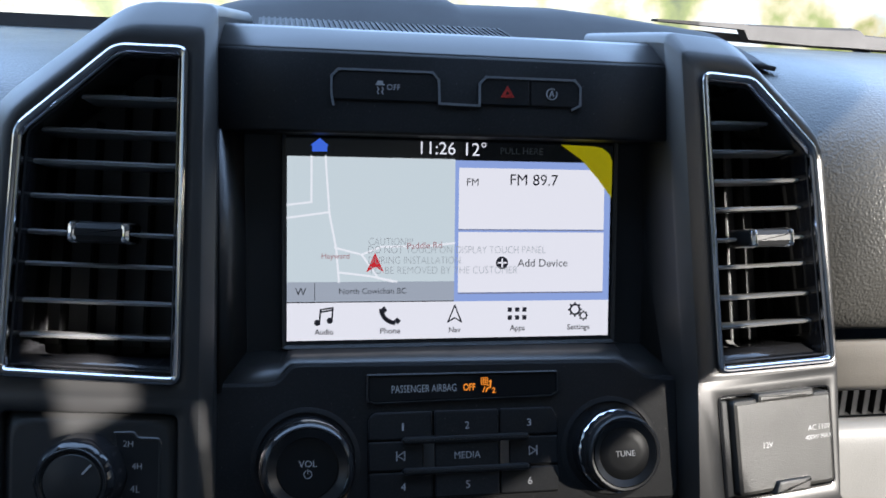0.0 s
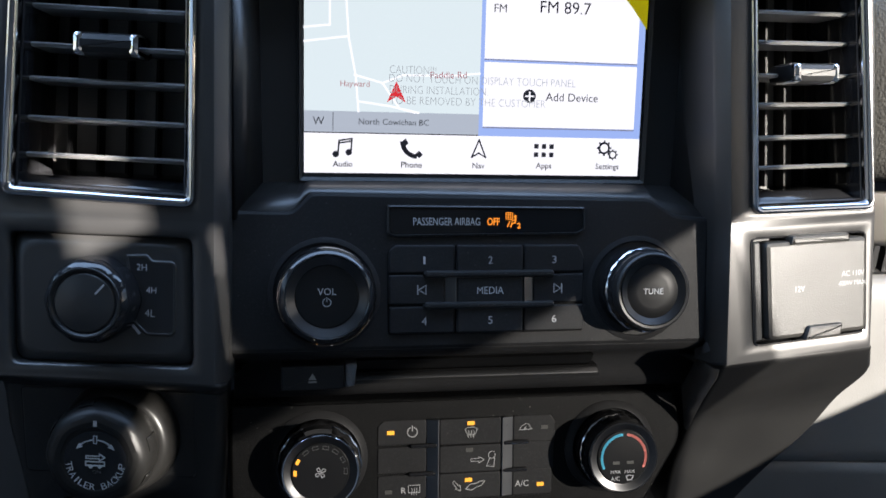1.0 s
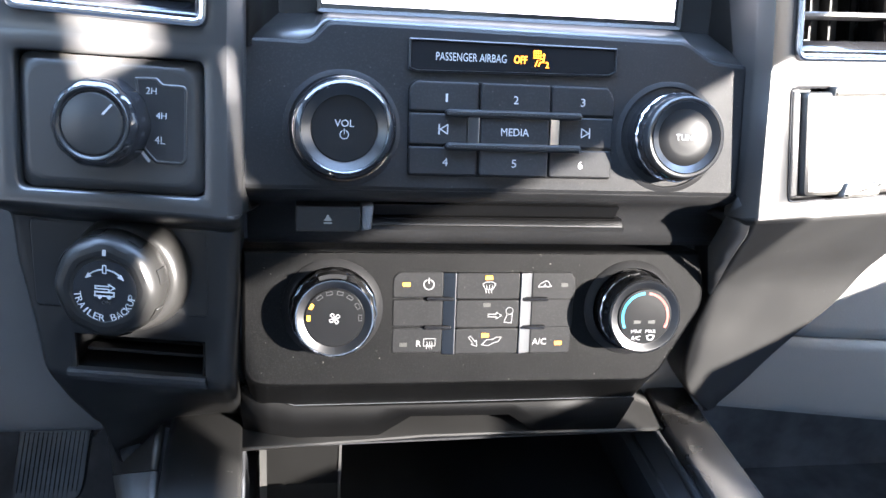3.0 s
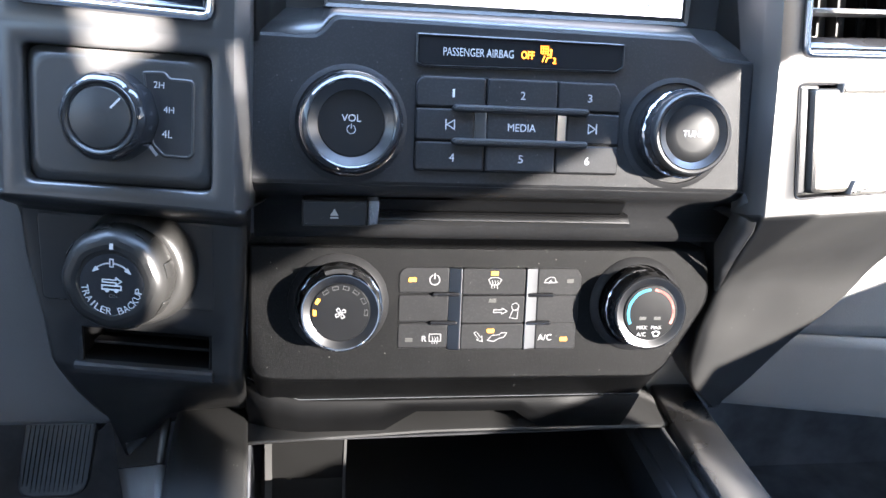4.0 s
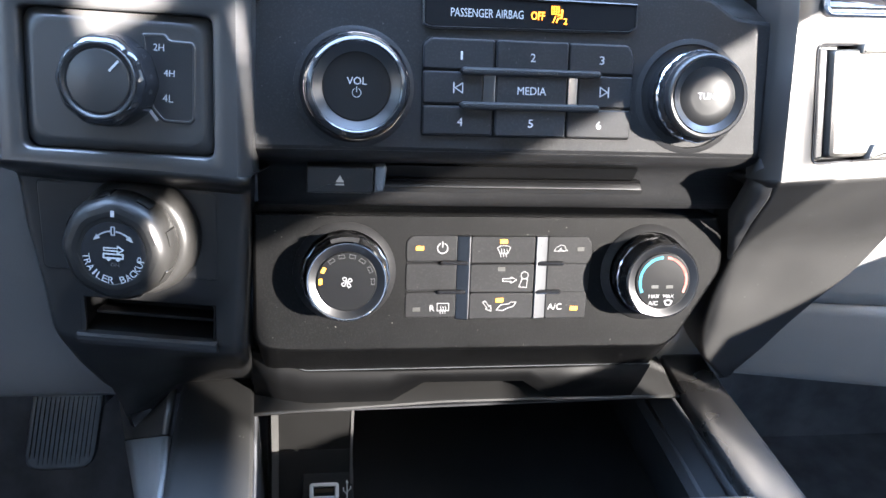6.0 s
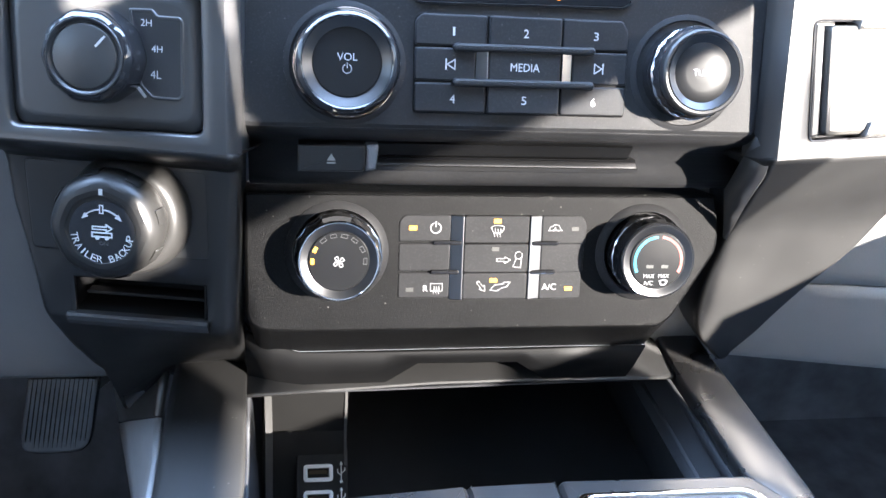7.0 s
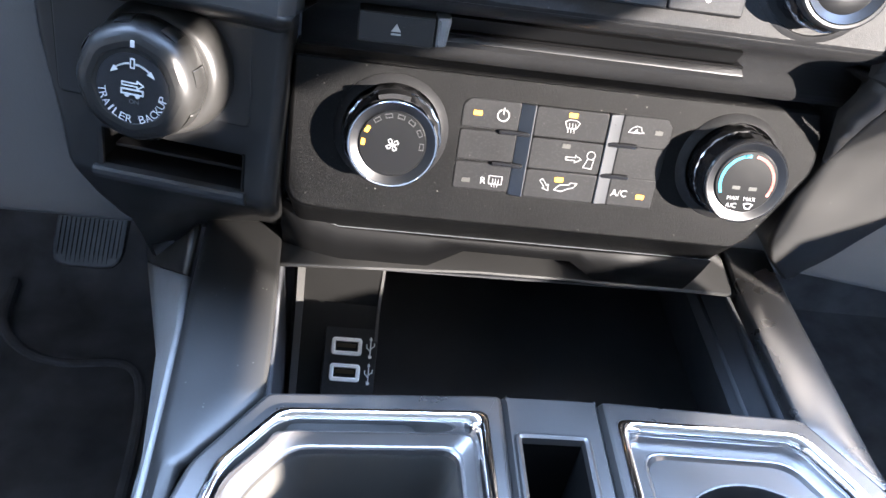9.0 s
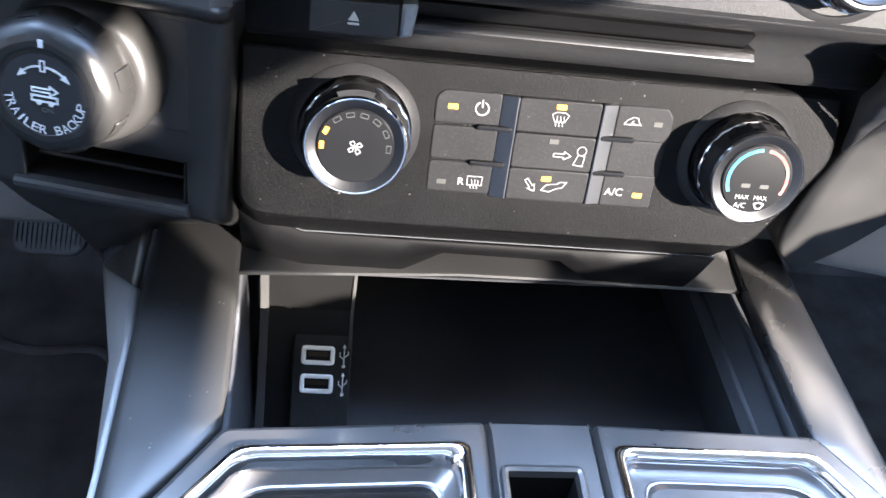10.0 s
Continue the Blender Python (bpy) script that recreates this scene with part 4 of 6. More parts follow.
stroke(bm, arc(-0.0303, 0.0163, 0.0075, 188, 262, 8), 0.0022, 0.0004)
blob(bm, [(-0.0381, 0.0158), (-0.0363, 0.0176), (-0.0348, 0.0153), (-0.0365, 0.0136)], 0.0005)
blob(bm, [(-0.0313, 0.0100), (-0.0293, 0.0080), (-0.0275, 0.0098), (-0.0295, 0.0116)], 0.0005)
part("phone_icon", bm, S_INK, scr, "black handset")
bm = bmesh.new()
for s in (-1, 1):
    stroke(bm, [(0.0008, 0.0175), (0.0008 + s * 0.0036, 0.0088), (0.0008, 0.0110)], 0.0007, 0.0004)
part("compass_icon", bm, S_INK, scr, "black compass arrow")
bm = bmesh.new()
for i in range(3):
    for j in range(2):
        x, y = 0.0295 + i * 0.0040, 0.0095 + j * 0.0042
        blob(bm, [(x, y), (x + 0.0022, y), (x + 0.0022, y + 0.0023), (x, y + 0.0023)], 0.0004)
part("apps_icon", bm, S_INK, scr, "six black squares")
bm = bmesh.new()
for cx, cy, r in ((0.0668, 0.0145, 0.0026), (0.0716, 0.0112, 0.0018)):
    stroke(bm, arc(cx, cy, r, 0, 360, 18), r * 0.36, 0.0004)
    for k in range(8):
        a = math.pi / 4 * k
        stroke(bm, [(cx + r * math.cos(a), cy + r * math.sin(a)), (cx + r * 1.35 * math.cos(a), cy + r * 1.35 * math.sin(a))], r * 0.36, 0.0004)
part("settings_icon", bm, S_INK, scr, "two black cogs")
film = thing("protective_film", FS, "clear factory film with grey print and a yellow tab", "screen film")
part("pull_tab", blob(bmesh.new(), [(0.0572, 0.1023), (0.0760, 0.1018), (0.0805, 0.1010), (0.0845, 0.0980), (0.0862, 0.0940), (0.0862, 0.0745), (0.0780, 0.0850), (0.0690, 0.0945)], 0.0006, 0.0002), YELLOW, film, "yellow pull tab")
words("PULL HERE", 0.0230, FILMINKD, film, 0.0359, 0.0984, 0.0005, slim=-0.012)
for s, x, y, w in (("CAUTION!!!", -0.0332, 0.0507, 0.0228), ("DO NOT TOUCH ON DISPLAY TOUCH PANEL", 0.0025, 0.0466, 0.0945), ("DURING INSTALLATION.", -0.0200, 0.0412, 0.0490), ("TO BE REMOVED BY THE CUSTOMER", -0.0050, 0.0360, 0.0786)):
    words(s, w, FILMINK, film, x, y, 0.0006, height=0.0037, slim=-0.018)

# ---- airbag indicator ----
air = thing("airbag_indicator", FR, "gloss black airbag indicator strip with lit amber lettering", "indicator")
part("lens", plate([(-0.0470, 0.0312), (-0.0440, 0.0300), (0.0450, 0.0312), (0.0480, 0.0330), (0.0480, 0.0425), (-0.0470, 0.0430)], -0.004, -0.0006, 0.0006, 0.0004), LENS, air)
part("lens_rim", rim([(-0.0475, 0.0308), (-0.0443, 0.0296), (0.0453, 0.0308), (0.0486, 0.0328), (0.0486, 0.0430), (-0.0475, 0.0435)], 0.0006, [(-0.0006, -0.003), (-0.0004, -0.0004), (0.0002, 0.0), (0.0006, -0.001)]), BLACK, air)
words("PASSENGER AIRBAG", 0.0322, INK, air, -0.0196, 0.0363, -0.0006, height=0.0036)
words("OFF", 0.0062, AMBER, air, 0.0031, 0.0363, -0.0006, height=0.0036, slim=0.02, label="amber lit word")
bm = bmesh.new()
for k in range(4):
    q = 0.0011 * k
    stroke(bm, [(0.0092 + q, 0.0373), (0.0092 + q, 0.0406)], 0.0003, -0.0005)
    stroke(bm, [(0.0092, 0.0373 + q), (0.0125, 0.0373 + q)], 0.0003, -0.0005)
blob(bm, arc(0.0139, 0.0388, 0.0007, 0, 330, 10), -0.0005)
stroke(bm, [(0.0140, 0.0378), (0.0138, 0.0358)], 0.0007, -0.0005)
stroke(bm, [(0.0138, 0.0358), (0.0122, 0.0354), (0.0116, 0.0338)], 0.0006, -0.0005)
stroke(bm, [(0.0139, 0.0374), (0.0122, 0.0366)], 0.0004, -0.0005)
stroke(bm, [(0.0100, 0.0338), (0.0110, 0.0362)], 0.0005, -0.0005)
part("airbag_symbol", bm, AMBER, air, "amber seated figure symbol")
words("2", 0.0018, AMBER, air, 0.0156, 0.0344, -0.0006, slim=0.02)

# ---- audio controls ----
aud = thing("audio_controls", FR, "black radio buttons between two turning knobs", "audio controls")
part("key_surround", plate([(-0.0478, -0.0172), (0.0482, -0.0172), (0.0486, -0.015), (0.0492, 0.0200), (0.0462, 0.0256), (-0.0455, 0.0258), (-0.0480, 0.0225)], -0.006, -0.0012, 0.002, 0.0006), DEEP, aud, "black gaps round the keys")
KEY_H = 0.0012
ROWS_V = ((0.0119, 0.0252), (-0.0030, 0.0112), (-0.0166, -0.0037))
COLS_U = ((-0.0473, -0.0157), (-0.0149, 0.0174), (0.0182, 0.0484))
names = {}
for j, (v0, v1) in enumerate(ROWS_V):
    for i, (u0, u1) in enumerate(COLS_U):
        if j == 1 and i != 1:
            u0, u1 = (u0, u1 - 0.0048) if i == 0 else (u0 + 0.0048, u1)
        pts = [(u0, v0), (u1, v0), (u1, v1), (u0, v1)]
        if j == 0 and i == 0:
            pts = [(u0, v0), (u1, v0), (u1, v1), (u0 + 0.003, v1), (u0, v1 - 0.003)]
        if j == 0 and i == 2:
            pts = [(u0, v0), (u1, v0), (u1, v1 - 0.005), (u1 - 0.003, v1), (u0, v1)]
        names[i, j] = part("button", plate(pts, -0.006, KEY_H if i == 1 else 0.0, 0.0014, 0.0008), RADIO, aud)
for (i, j), s, w in (((0, 0), "1", 0.0010), ((1, 0), "2", 0.0022), ((2, 0), "3", 0.0022), ((1, 1), "MEDIA", 0.0130), ((0, 2), "4", 0.0024), ((1, 2), "5", 0.0022), ((2, 2), "6", 0.0022)):
    cu = sum(COLS_U[i]) / 2 + (0.001 if i == 0 else 0)
    words(s, w, INK, names[i, j], cu, sum(ROWS_V[j]) / 2 - 0.0005, KEY_H if i == 1 else 0.0, height=0.0036 if len(s) == 1 else 0.0034)
for i, s in ((0, -1), (2, 1)):
    bm = bmesh.new()
    cx = -0.0315 if i == 0 else 0.0350
    stroke(bm, [(cx + s * 0.0016, 0.0041), (cx - s * 0.0018, 0.0062), (cx - s * 0.0018, 0.0020), (cx + s * 0.0016, 0.0041)], 0.0004, 0.0)
    stroke(bm, [(cx + s * 0.0021, 0.0062), (cx + s * 0.0021, 0.0020)], 0.0005, 0.0)
    part("skip_symbol", bm, INK, names[i, 1], "white skip symbol")


def slope_bar(x_in, x_out, y0, y1, h_in, h_out, parent):
    """A bar that falls from the raised middle keys to the outer ones."""
    bm = bmesh.new()
    loft(bm, [[Vector((x_in, y, -0.004)), Vector((x_in, y, h_in - e)), Vector((x_in * 0.92 + x_out * 0.08, y, h_in + 0.0002 - e)), Vector((x_in * 0.08 + x_out * 0.92, y, h_out + 0.0002 - e)), Vector((x_out, y, h_out - e)), Vector((x_out, y, -0.004))] for y, e in ((y0, 0.0004), (y0 + 0.0005, 0), (y1 - 0.0005, 0), (y1, 0.0004))], True, True)
    return part("divider_bar", bm, BARM, parent, "slim satin bar sloping off the middle keys")


for x, w in ((-0.0153, -0.0050), (0.0178, 0.0048)):
    slope_bar(x, x + w, -0.0034, 0.0115, KEY_H, 0.0001, aud)
for y in (0.0115, -0.0034):
    part("bar_rail", plate([(-0.0300, y - 0.0017), (0.0320, y - 0.0017), (0.0332, y), (0.0320, y + 0.0017), (-0.0300, y + 0.0017), (-0.0312, y)], -0.003, 0.0024, 0.0008, 0.0011), BLACK, aud, "gloss black raised bar")


def radio_knob(x, y, tune):
    bm = moved(turned([(0.0262, -0.0030), (0.0260, -0.0014), (0.0250, -0.0010), (0.0236, -0.0007), (0.0228, -0.002)], 64, cap=False), x, y)
    part("knob_flange", bm, RADIO, aud, "shallow black dish round the knob")
    rows = [(0.0202, -0.002), (0.0202, 0.0070), (0.0200, 0.0100), (0.0194, 0.0125), (0.0186, 0.0140), (0.0170, 0.0120)] if tune else [(0.0222, -0.002), (0.0222, 0.0110), (0.0219, 0.0150), (0.0212, 0.0170), (0.0196, 0.0186), (0.0188, 0.0190), (0.0182, 0.0186), (0.0180, 0.0140)]
    k = part("knob", moved(turned(rows, 96, 0.00022 if tune else 0.0, 24), x, y), GLOSS, aud, "gloss black turning knob")
    if tune:
        part("trim_ring", moved(turned([(0.0201, 0.0078), (0.0206, 0.0084), (0.0205, 0.0094), (0.0198, 0.0102)], 96, 0.0002, 12, cap=False), x, y), DARKCHROME, k, "thin chrome trim ring")
        part("knob_cap", moved(turned([(0.0187, 0.0100), (0.0187, 0.0165), (0.0184, 0.0180), (0.0176, 0.0188), (0.0165, 0.0186), (0.0150, 0.0130)], 96), x, y), BLACK, k, "satin black upper ring")
        part("bright_ring", moved(turned([(0.0163, 0.0182), (0.0160, 0.0190), (0.0138, 0.0178), (0.0128, 0.0172)], 96, cap=False), x, y), KNOBRING, k, "bright bevelled ring")
        part("knob_face", moved(turned([(0.0130, 0.0160), (0.0129, 0.0172), (0.0124, 0.0175), (0.0080, 0.0179), (0.004, 0.0181), (0.001, 0.01815)], 64), x, y), KNOBFACE, k, "flat black knob face")
        words("TUNE", 0.0100, INK, k, x, y, 0.0182)
    else:
        part("rim_ring", moved(turned([(0.0221, 0.0138), (0.0224, 0.0147), (0.0222, 0.0157), (0.0216, 0.0166)], 96, cap=False), x, y), DARKCHROME, k, "thin bright outer ring")
        part("bright_ring", moved(turned([(0.0182, 0.0184), (0.0177, 0.0182), (0.0147, 0.0160), (0.0141, 0.0158)], 96, cap=False), x, y), KNOBRING, k, "satin bevelled ring")
        part("knob_face", moved(turned([(0.0143, 0.0140), (0.0142, 0.0158), (0.0137, 0.0161), (0.0080, 0.0163), (0.002, 0.0163)], 64), x, y), KNOBFACE, k, "flat black knob face")
        words("VOL", 0.0082, INK, k, x, y + 0.0022, 0.0163)
        bm = bmesh.new()
        stroke(bm, arc(x, y - 0.0026, 0.0018, 115, 425, 18), 0.0003, 0.0163)
        stroke(bm, [(x, y - 0.0022), (x, y - 0.0002)], 0.0003, 0.0163)
        part("power_symbol", bm, INK, k, "white power symbol")


radio_knob(-0.0770, 0.0030, False)
radio_knob(0.0765, 0.0034, True)

# ---- disc slot ----
FD = facing(0, 0.42, 0.660, 8)
disc = thing("disc_slot", FD, "black disc slot with an eject key under the radio", "disc player")
ej = part("eject_button", plate([(-0.0970, -0.0060), (-0.0685, -0.0060), (-0.0672, -0.0045), (-0.0672, 0.0062), (-0.0970, 0.0062)], -0.018, 0.0, 0.0008, 0.0008), BLACK, disc, "black eject key")
bm = bmesh.new()
blob(bm, [(-0.0842, -0.0008), (-0.0804, -0.0008), (-0.0823, 0.0024)], 0.0)
blob(bm, [(-0.0842, -0.0022), (-0.0804, -0.0022), (-0.0804, -0.0015), (-0.0842, -0.0015)], 0.0)
part("eject_symbol", bm, INK, ej, "white eject symbol")
part("slot_end", plate([(-0.0668, -0.0060), (-0.0622, -0.0052), (-0.0610, 0.0058), (-0.0622, 0.0068), (-0.0668, 0.0062)], -0.018, -0.001, 0.0008, 0.0014), EDGE, disc, "light grey slot end")
for name, x1, prof, mat, lab in (("upper_lip", 0.060, ((-0.0008, -0.022), (-0.0008, -0.0120), (0.0010, -0.0100), (0.0060, -0.0060), (0.0085, -0.020)), DEEP, "black upper lip"),
                                 ("slot_trim", 0.0640, ((-0.0052, -0.020), (-0.0052, -0.0098), (-0.0047, -0.0090), (-0.0040, -0.0092), (-0.0022, -0.0110), (-0.0016, -0.0106), (-0.0011, -0.0112), (-0.0011, -0.020)), KNOBRING, "ribbed satin strip along the slot"),
                                 ("lower_lip", 0.066, ((-0.0085, -0.02), (-0.0080, -0.0125), (-0.0058, -0.0115), (-0.0054, -0.013), (-0.0054, -0.022)), HOLLOW, "satin lower lip")):
    bm = bmesh.new()
    loft(bm, [[Vector((x, v, h)) for v, h in prof] for x in (-0.061, x1)], True, True)
    part(name, bm, mat, disc, lab)

# ---- climate controls ----
cli = thing("climate_controls", FC, "black climate buttons between a fan knob and a temperature knob", "climate controls")
part("key_surround", plate([(-0.0480, -0.0312), (0.0482, -0.0324), (0.0505, 0.0075), (0.0482, 0.0128), (-0.0462, 0.0130), (-0.0484, 0.0100)], -0.006, -0.0008, 0.002, 0.0006), DEEP, cli, "black gaps round the keys")
CLI_STEP = 0.0016
CR = ((-0.0014, 0.0120), (-0.0166, -0.0024), (-0.0306, -0.0174))
CC = ((-0.0475, -0.0157), (-0.0148, 0.0186), (0.0200, 0.0493))
keys = {}
for j, (v0, v1) in enumerate(CR):
    for i, (u0, u1) in enumerate(CC):
        v0s = v0 - 0.0006 * i
        a0, a1 = (u0, u1 - 0.0058) if i == 0 else ((u0, u1) if i == 1 else (u0 + 0.0056, u1 - 0.0008 * j))
        pts = [(a0, v0s), (a1, v0s), (a1, v1), (a0, v1)]
        if j == 0 and i == 0:
            pts = [(a0, v0s), (a1, v0s), (a1, v1), (a0 + 0.003, v1), (a0, v1 - 0.003)]
        if j == 0 and i == 2:
            pts = [(a0, v0s), (a1, v0s), (a1, v1 - 0.004), (a1 - 0.003, v1), (a0, v1)]
        keys[i, j] = part("button", plate(pts, -0.006, 0.0006 + CLI_STEP if i == 1 else 0.0006, 0.0014, 0.0006), RADIO, cli)
for x, w in ((-0.0150, -0.0064), (0.0190, 0.0064)):
    slope_bar(x, x + w, -0.0315, 0.0121, 0.0006 + CLI_STEP, 0.0007, cli)
for y, x in ((-0.0019, -0.0230), (-0.0170, -0.0240), (-0.0022, 0.0270), (-0.0172, 0.0262)):
    part("bar_clip", plate([(x - 0.0068, y - 0.0012), (x + 0.0068, y - 0.0012), (x + 0.0076, y), (x + 0.0068, y + 0.0012), (x - 0.0068, y + 0.0012), (x - 0.0076, y)], -0.003, 0.0024, 0.0004, 0.0009), GLOSS, cli, "gloss black clip")


def lamp(parent, x, y, w, mat=LED):
    up = CLI_STEP if abs(x) < 0.015 else 0.0
    part("indicator_lamp", box(x - w, x + w, y - 0.0010, y + 0.0010, 0.0004 + up, 0.0009 + up), mat, parent, "lit amber lamp" if mat is LED else "unlit lamp")


lamp(keys[0, 0], -0.0406, 0.0055, 0.0019)
lamp(keys[1, 0], 0.0020, 0.0094, 0.0019)
lamp(keys[2, 0], 0.0432, 0.0052, 0.0018, UNLIT)
lamp(keys[1, 1], 0.0014, -0.0050, 0.0019, UNLIT)
lamp(keys[0, 2], -0.0416, -0.0262, 0.0019, UNLIT)
lamp(keys[1, 2], 0.0010, -0.0212, 0.0019)
lamp(keys[2, 2], 0.0412, -0.0262, 0.0019)
bm = bmesh.new()
stroke(bm, arc(-0.0291, 0.0055, 0.0026, 115, 425, 20), 0.0005, 0.0006)
stroke(bm, [(-0.0291, 0.0062), (-0.0291, 0.0088)], 0.0005, 0.0006)
part("power_symbol", bm, INK, keys[0, 0], "white power symbol")


def screen_symbol(bm, cx, cy, w, hgt, rear=False):
    pts = [(cx - w, cy + hgt * 0.6), (cx - w * 0.5, cy + hgt), (cx + w * 0.5, cy + hgt), (cx + w, cy + hgt * 0.6), (cx + w * 0.6, cy - hgt * 0.5), (cx - w * 0.6, cy - hgt * 0.5), (cx - w, cy + hgt * 0.6)]
    if rear:
        pts = [(cx - w, cy + hgt), (cx + w, cy + hgt), (cx + w, cy - hgt * 0.6), (cx - w, cy - hgt * 0.6), (cx - w, cy + hgt)]
    stroke(bm, pts, 0.00026, 0.0006)
    for k in (-1, 0, 1):
        x = cx + k * w * 0.42
        stroke(bm, [(x, cy + hgt * 0.35), (x + 0.0003, cy - hgt * 0.2), (x - 0.0003, cy - hgt * 0.7), (x, cy - hgt * 1.2)], 0.00026, 0.0006)


bm = bmesh.new()
screen_symbol(bm, 0.0022, 0.0046, 0.0034, 0.0026)
bmesh.ops.translate(bm, vec=(0, 0, CLI_STEP), verts=bm.verts)
part("windscreen_symbol", bm, INK, keys[1, 0], "white windscreen symbol")
bm = bmesh.new()
screen_symbol(bm, -0.0280, -0.0255, 0.0030, 0.0024, True)
part("rear_window_symbol", bm, INK, keys[0, 2], "white rear window symbol")
words("R", 0.0024, INK, keys[0, 2], -0.0336, -0.0256, 0.0006)
words("A/C", 0.0076, INK, keys[2, 2], 0.0308, -0.0252, 0.0006)
bm = bmesh.new()
stroke(bm, [(0.0290, 0.0042), (0.0300, 0.0060), (0.0325, 0.0074), (0.0345, 0.0070), (0.0352, 0.0052), (0.0362, 0.0044), (0.0290, 0.0042)], 0.00026, 0.0006)
stroke(bm, [(0.0342, 0.0040), (0.0328, 0.0050), (0.0315, 0.0040), (0.0328, 0.0060)], 0.00026, 0.0006)
part("recirculation_symbol", bm, INK, keys[2, 0], "white car outline with an arrow")


def arrow(bm, x, y, l, turn=0.0):
    pts = [(-l, 0.0007), (l * 0.2, 0.0007), (l * 0.2, 0.0017), (l, 0), (l * 0.2, -0.0017), (l * 0.2, -0.0007), (-l, -0.0007), (-l, 0.0007)]
    c, s = math.cos(turn), math.sin(turn)
    stroke(bm, [(x + a * c - b * s, y + a * s + b * c) for a, b in pts], 0.00026, 0.0006)


bm = bmesh.new()
arrow(bm, 0.0058, -0.0106, 0.0036)
stroke(bm, arc(0.0136, -0.0082, 0.0019, 0, 360, 14), 0.00026, 0.0006)
stroke(bm, [(0.0124, -0.0100), (0.0108, -0.0142), (0.0148, -0.0146), (0.0152, -0.0100), (0.0140, -0.0101)], 0.00026, 0.0006)
bmesh.ops.translate(bm, vec=(0, 0, CLI_STEP), verts=bm.verts)
part("face_vent_symbol", bm, INK, keys[1, 1], "white arrow and figure symbol")
bm = bmesh.new()
arrow(bm, -0.0052, -0.0244, 0.0032, -0.9)
stroke(bm, [(-0.0005, -0.0262), (0.0018, -0.0236), (0.0060, -0.0232), (0.0068, -0.0222), (0.0098, -0.0222), (0.0082, -0.0246), (0.0056, -0.0252), (0.0030, -0.0268), (-0.0005, -0.0262)], 0.00026, 0.0006)
bmesh.ops.translate(bm, vec=(0, 0, CLI_STEP), verts=bm.verts)
part("foot_vent_symbol", bm, INK, keys[1, 2], "white arrow and foot symbol")


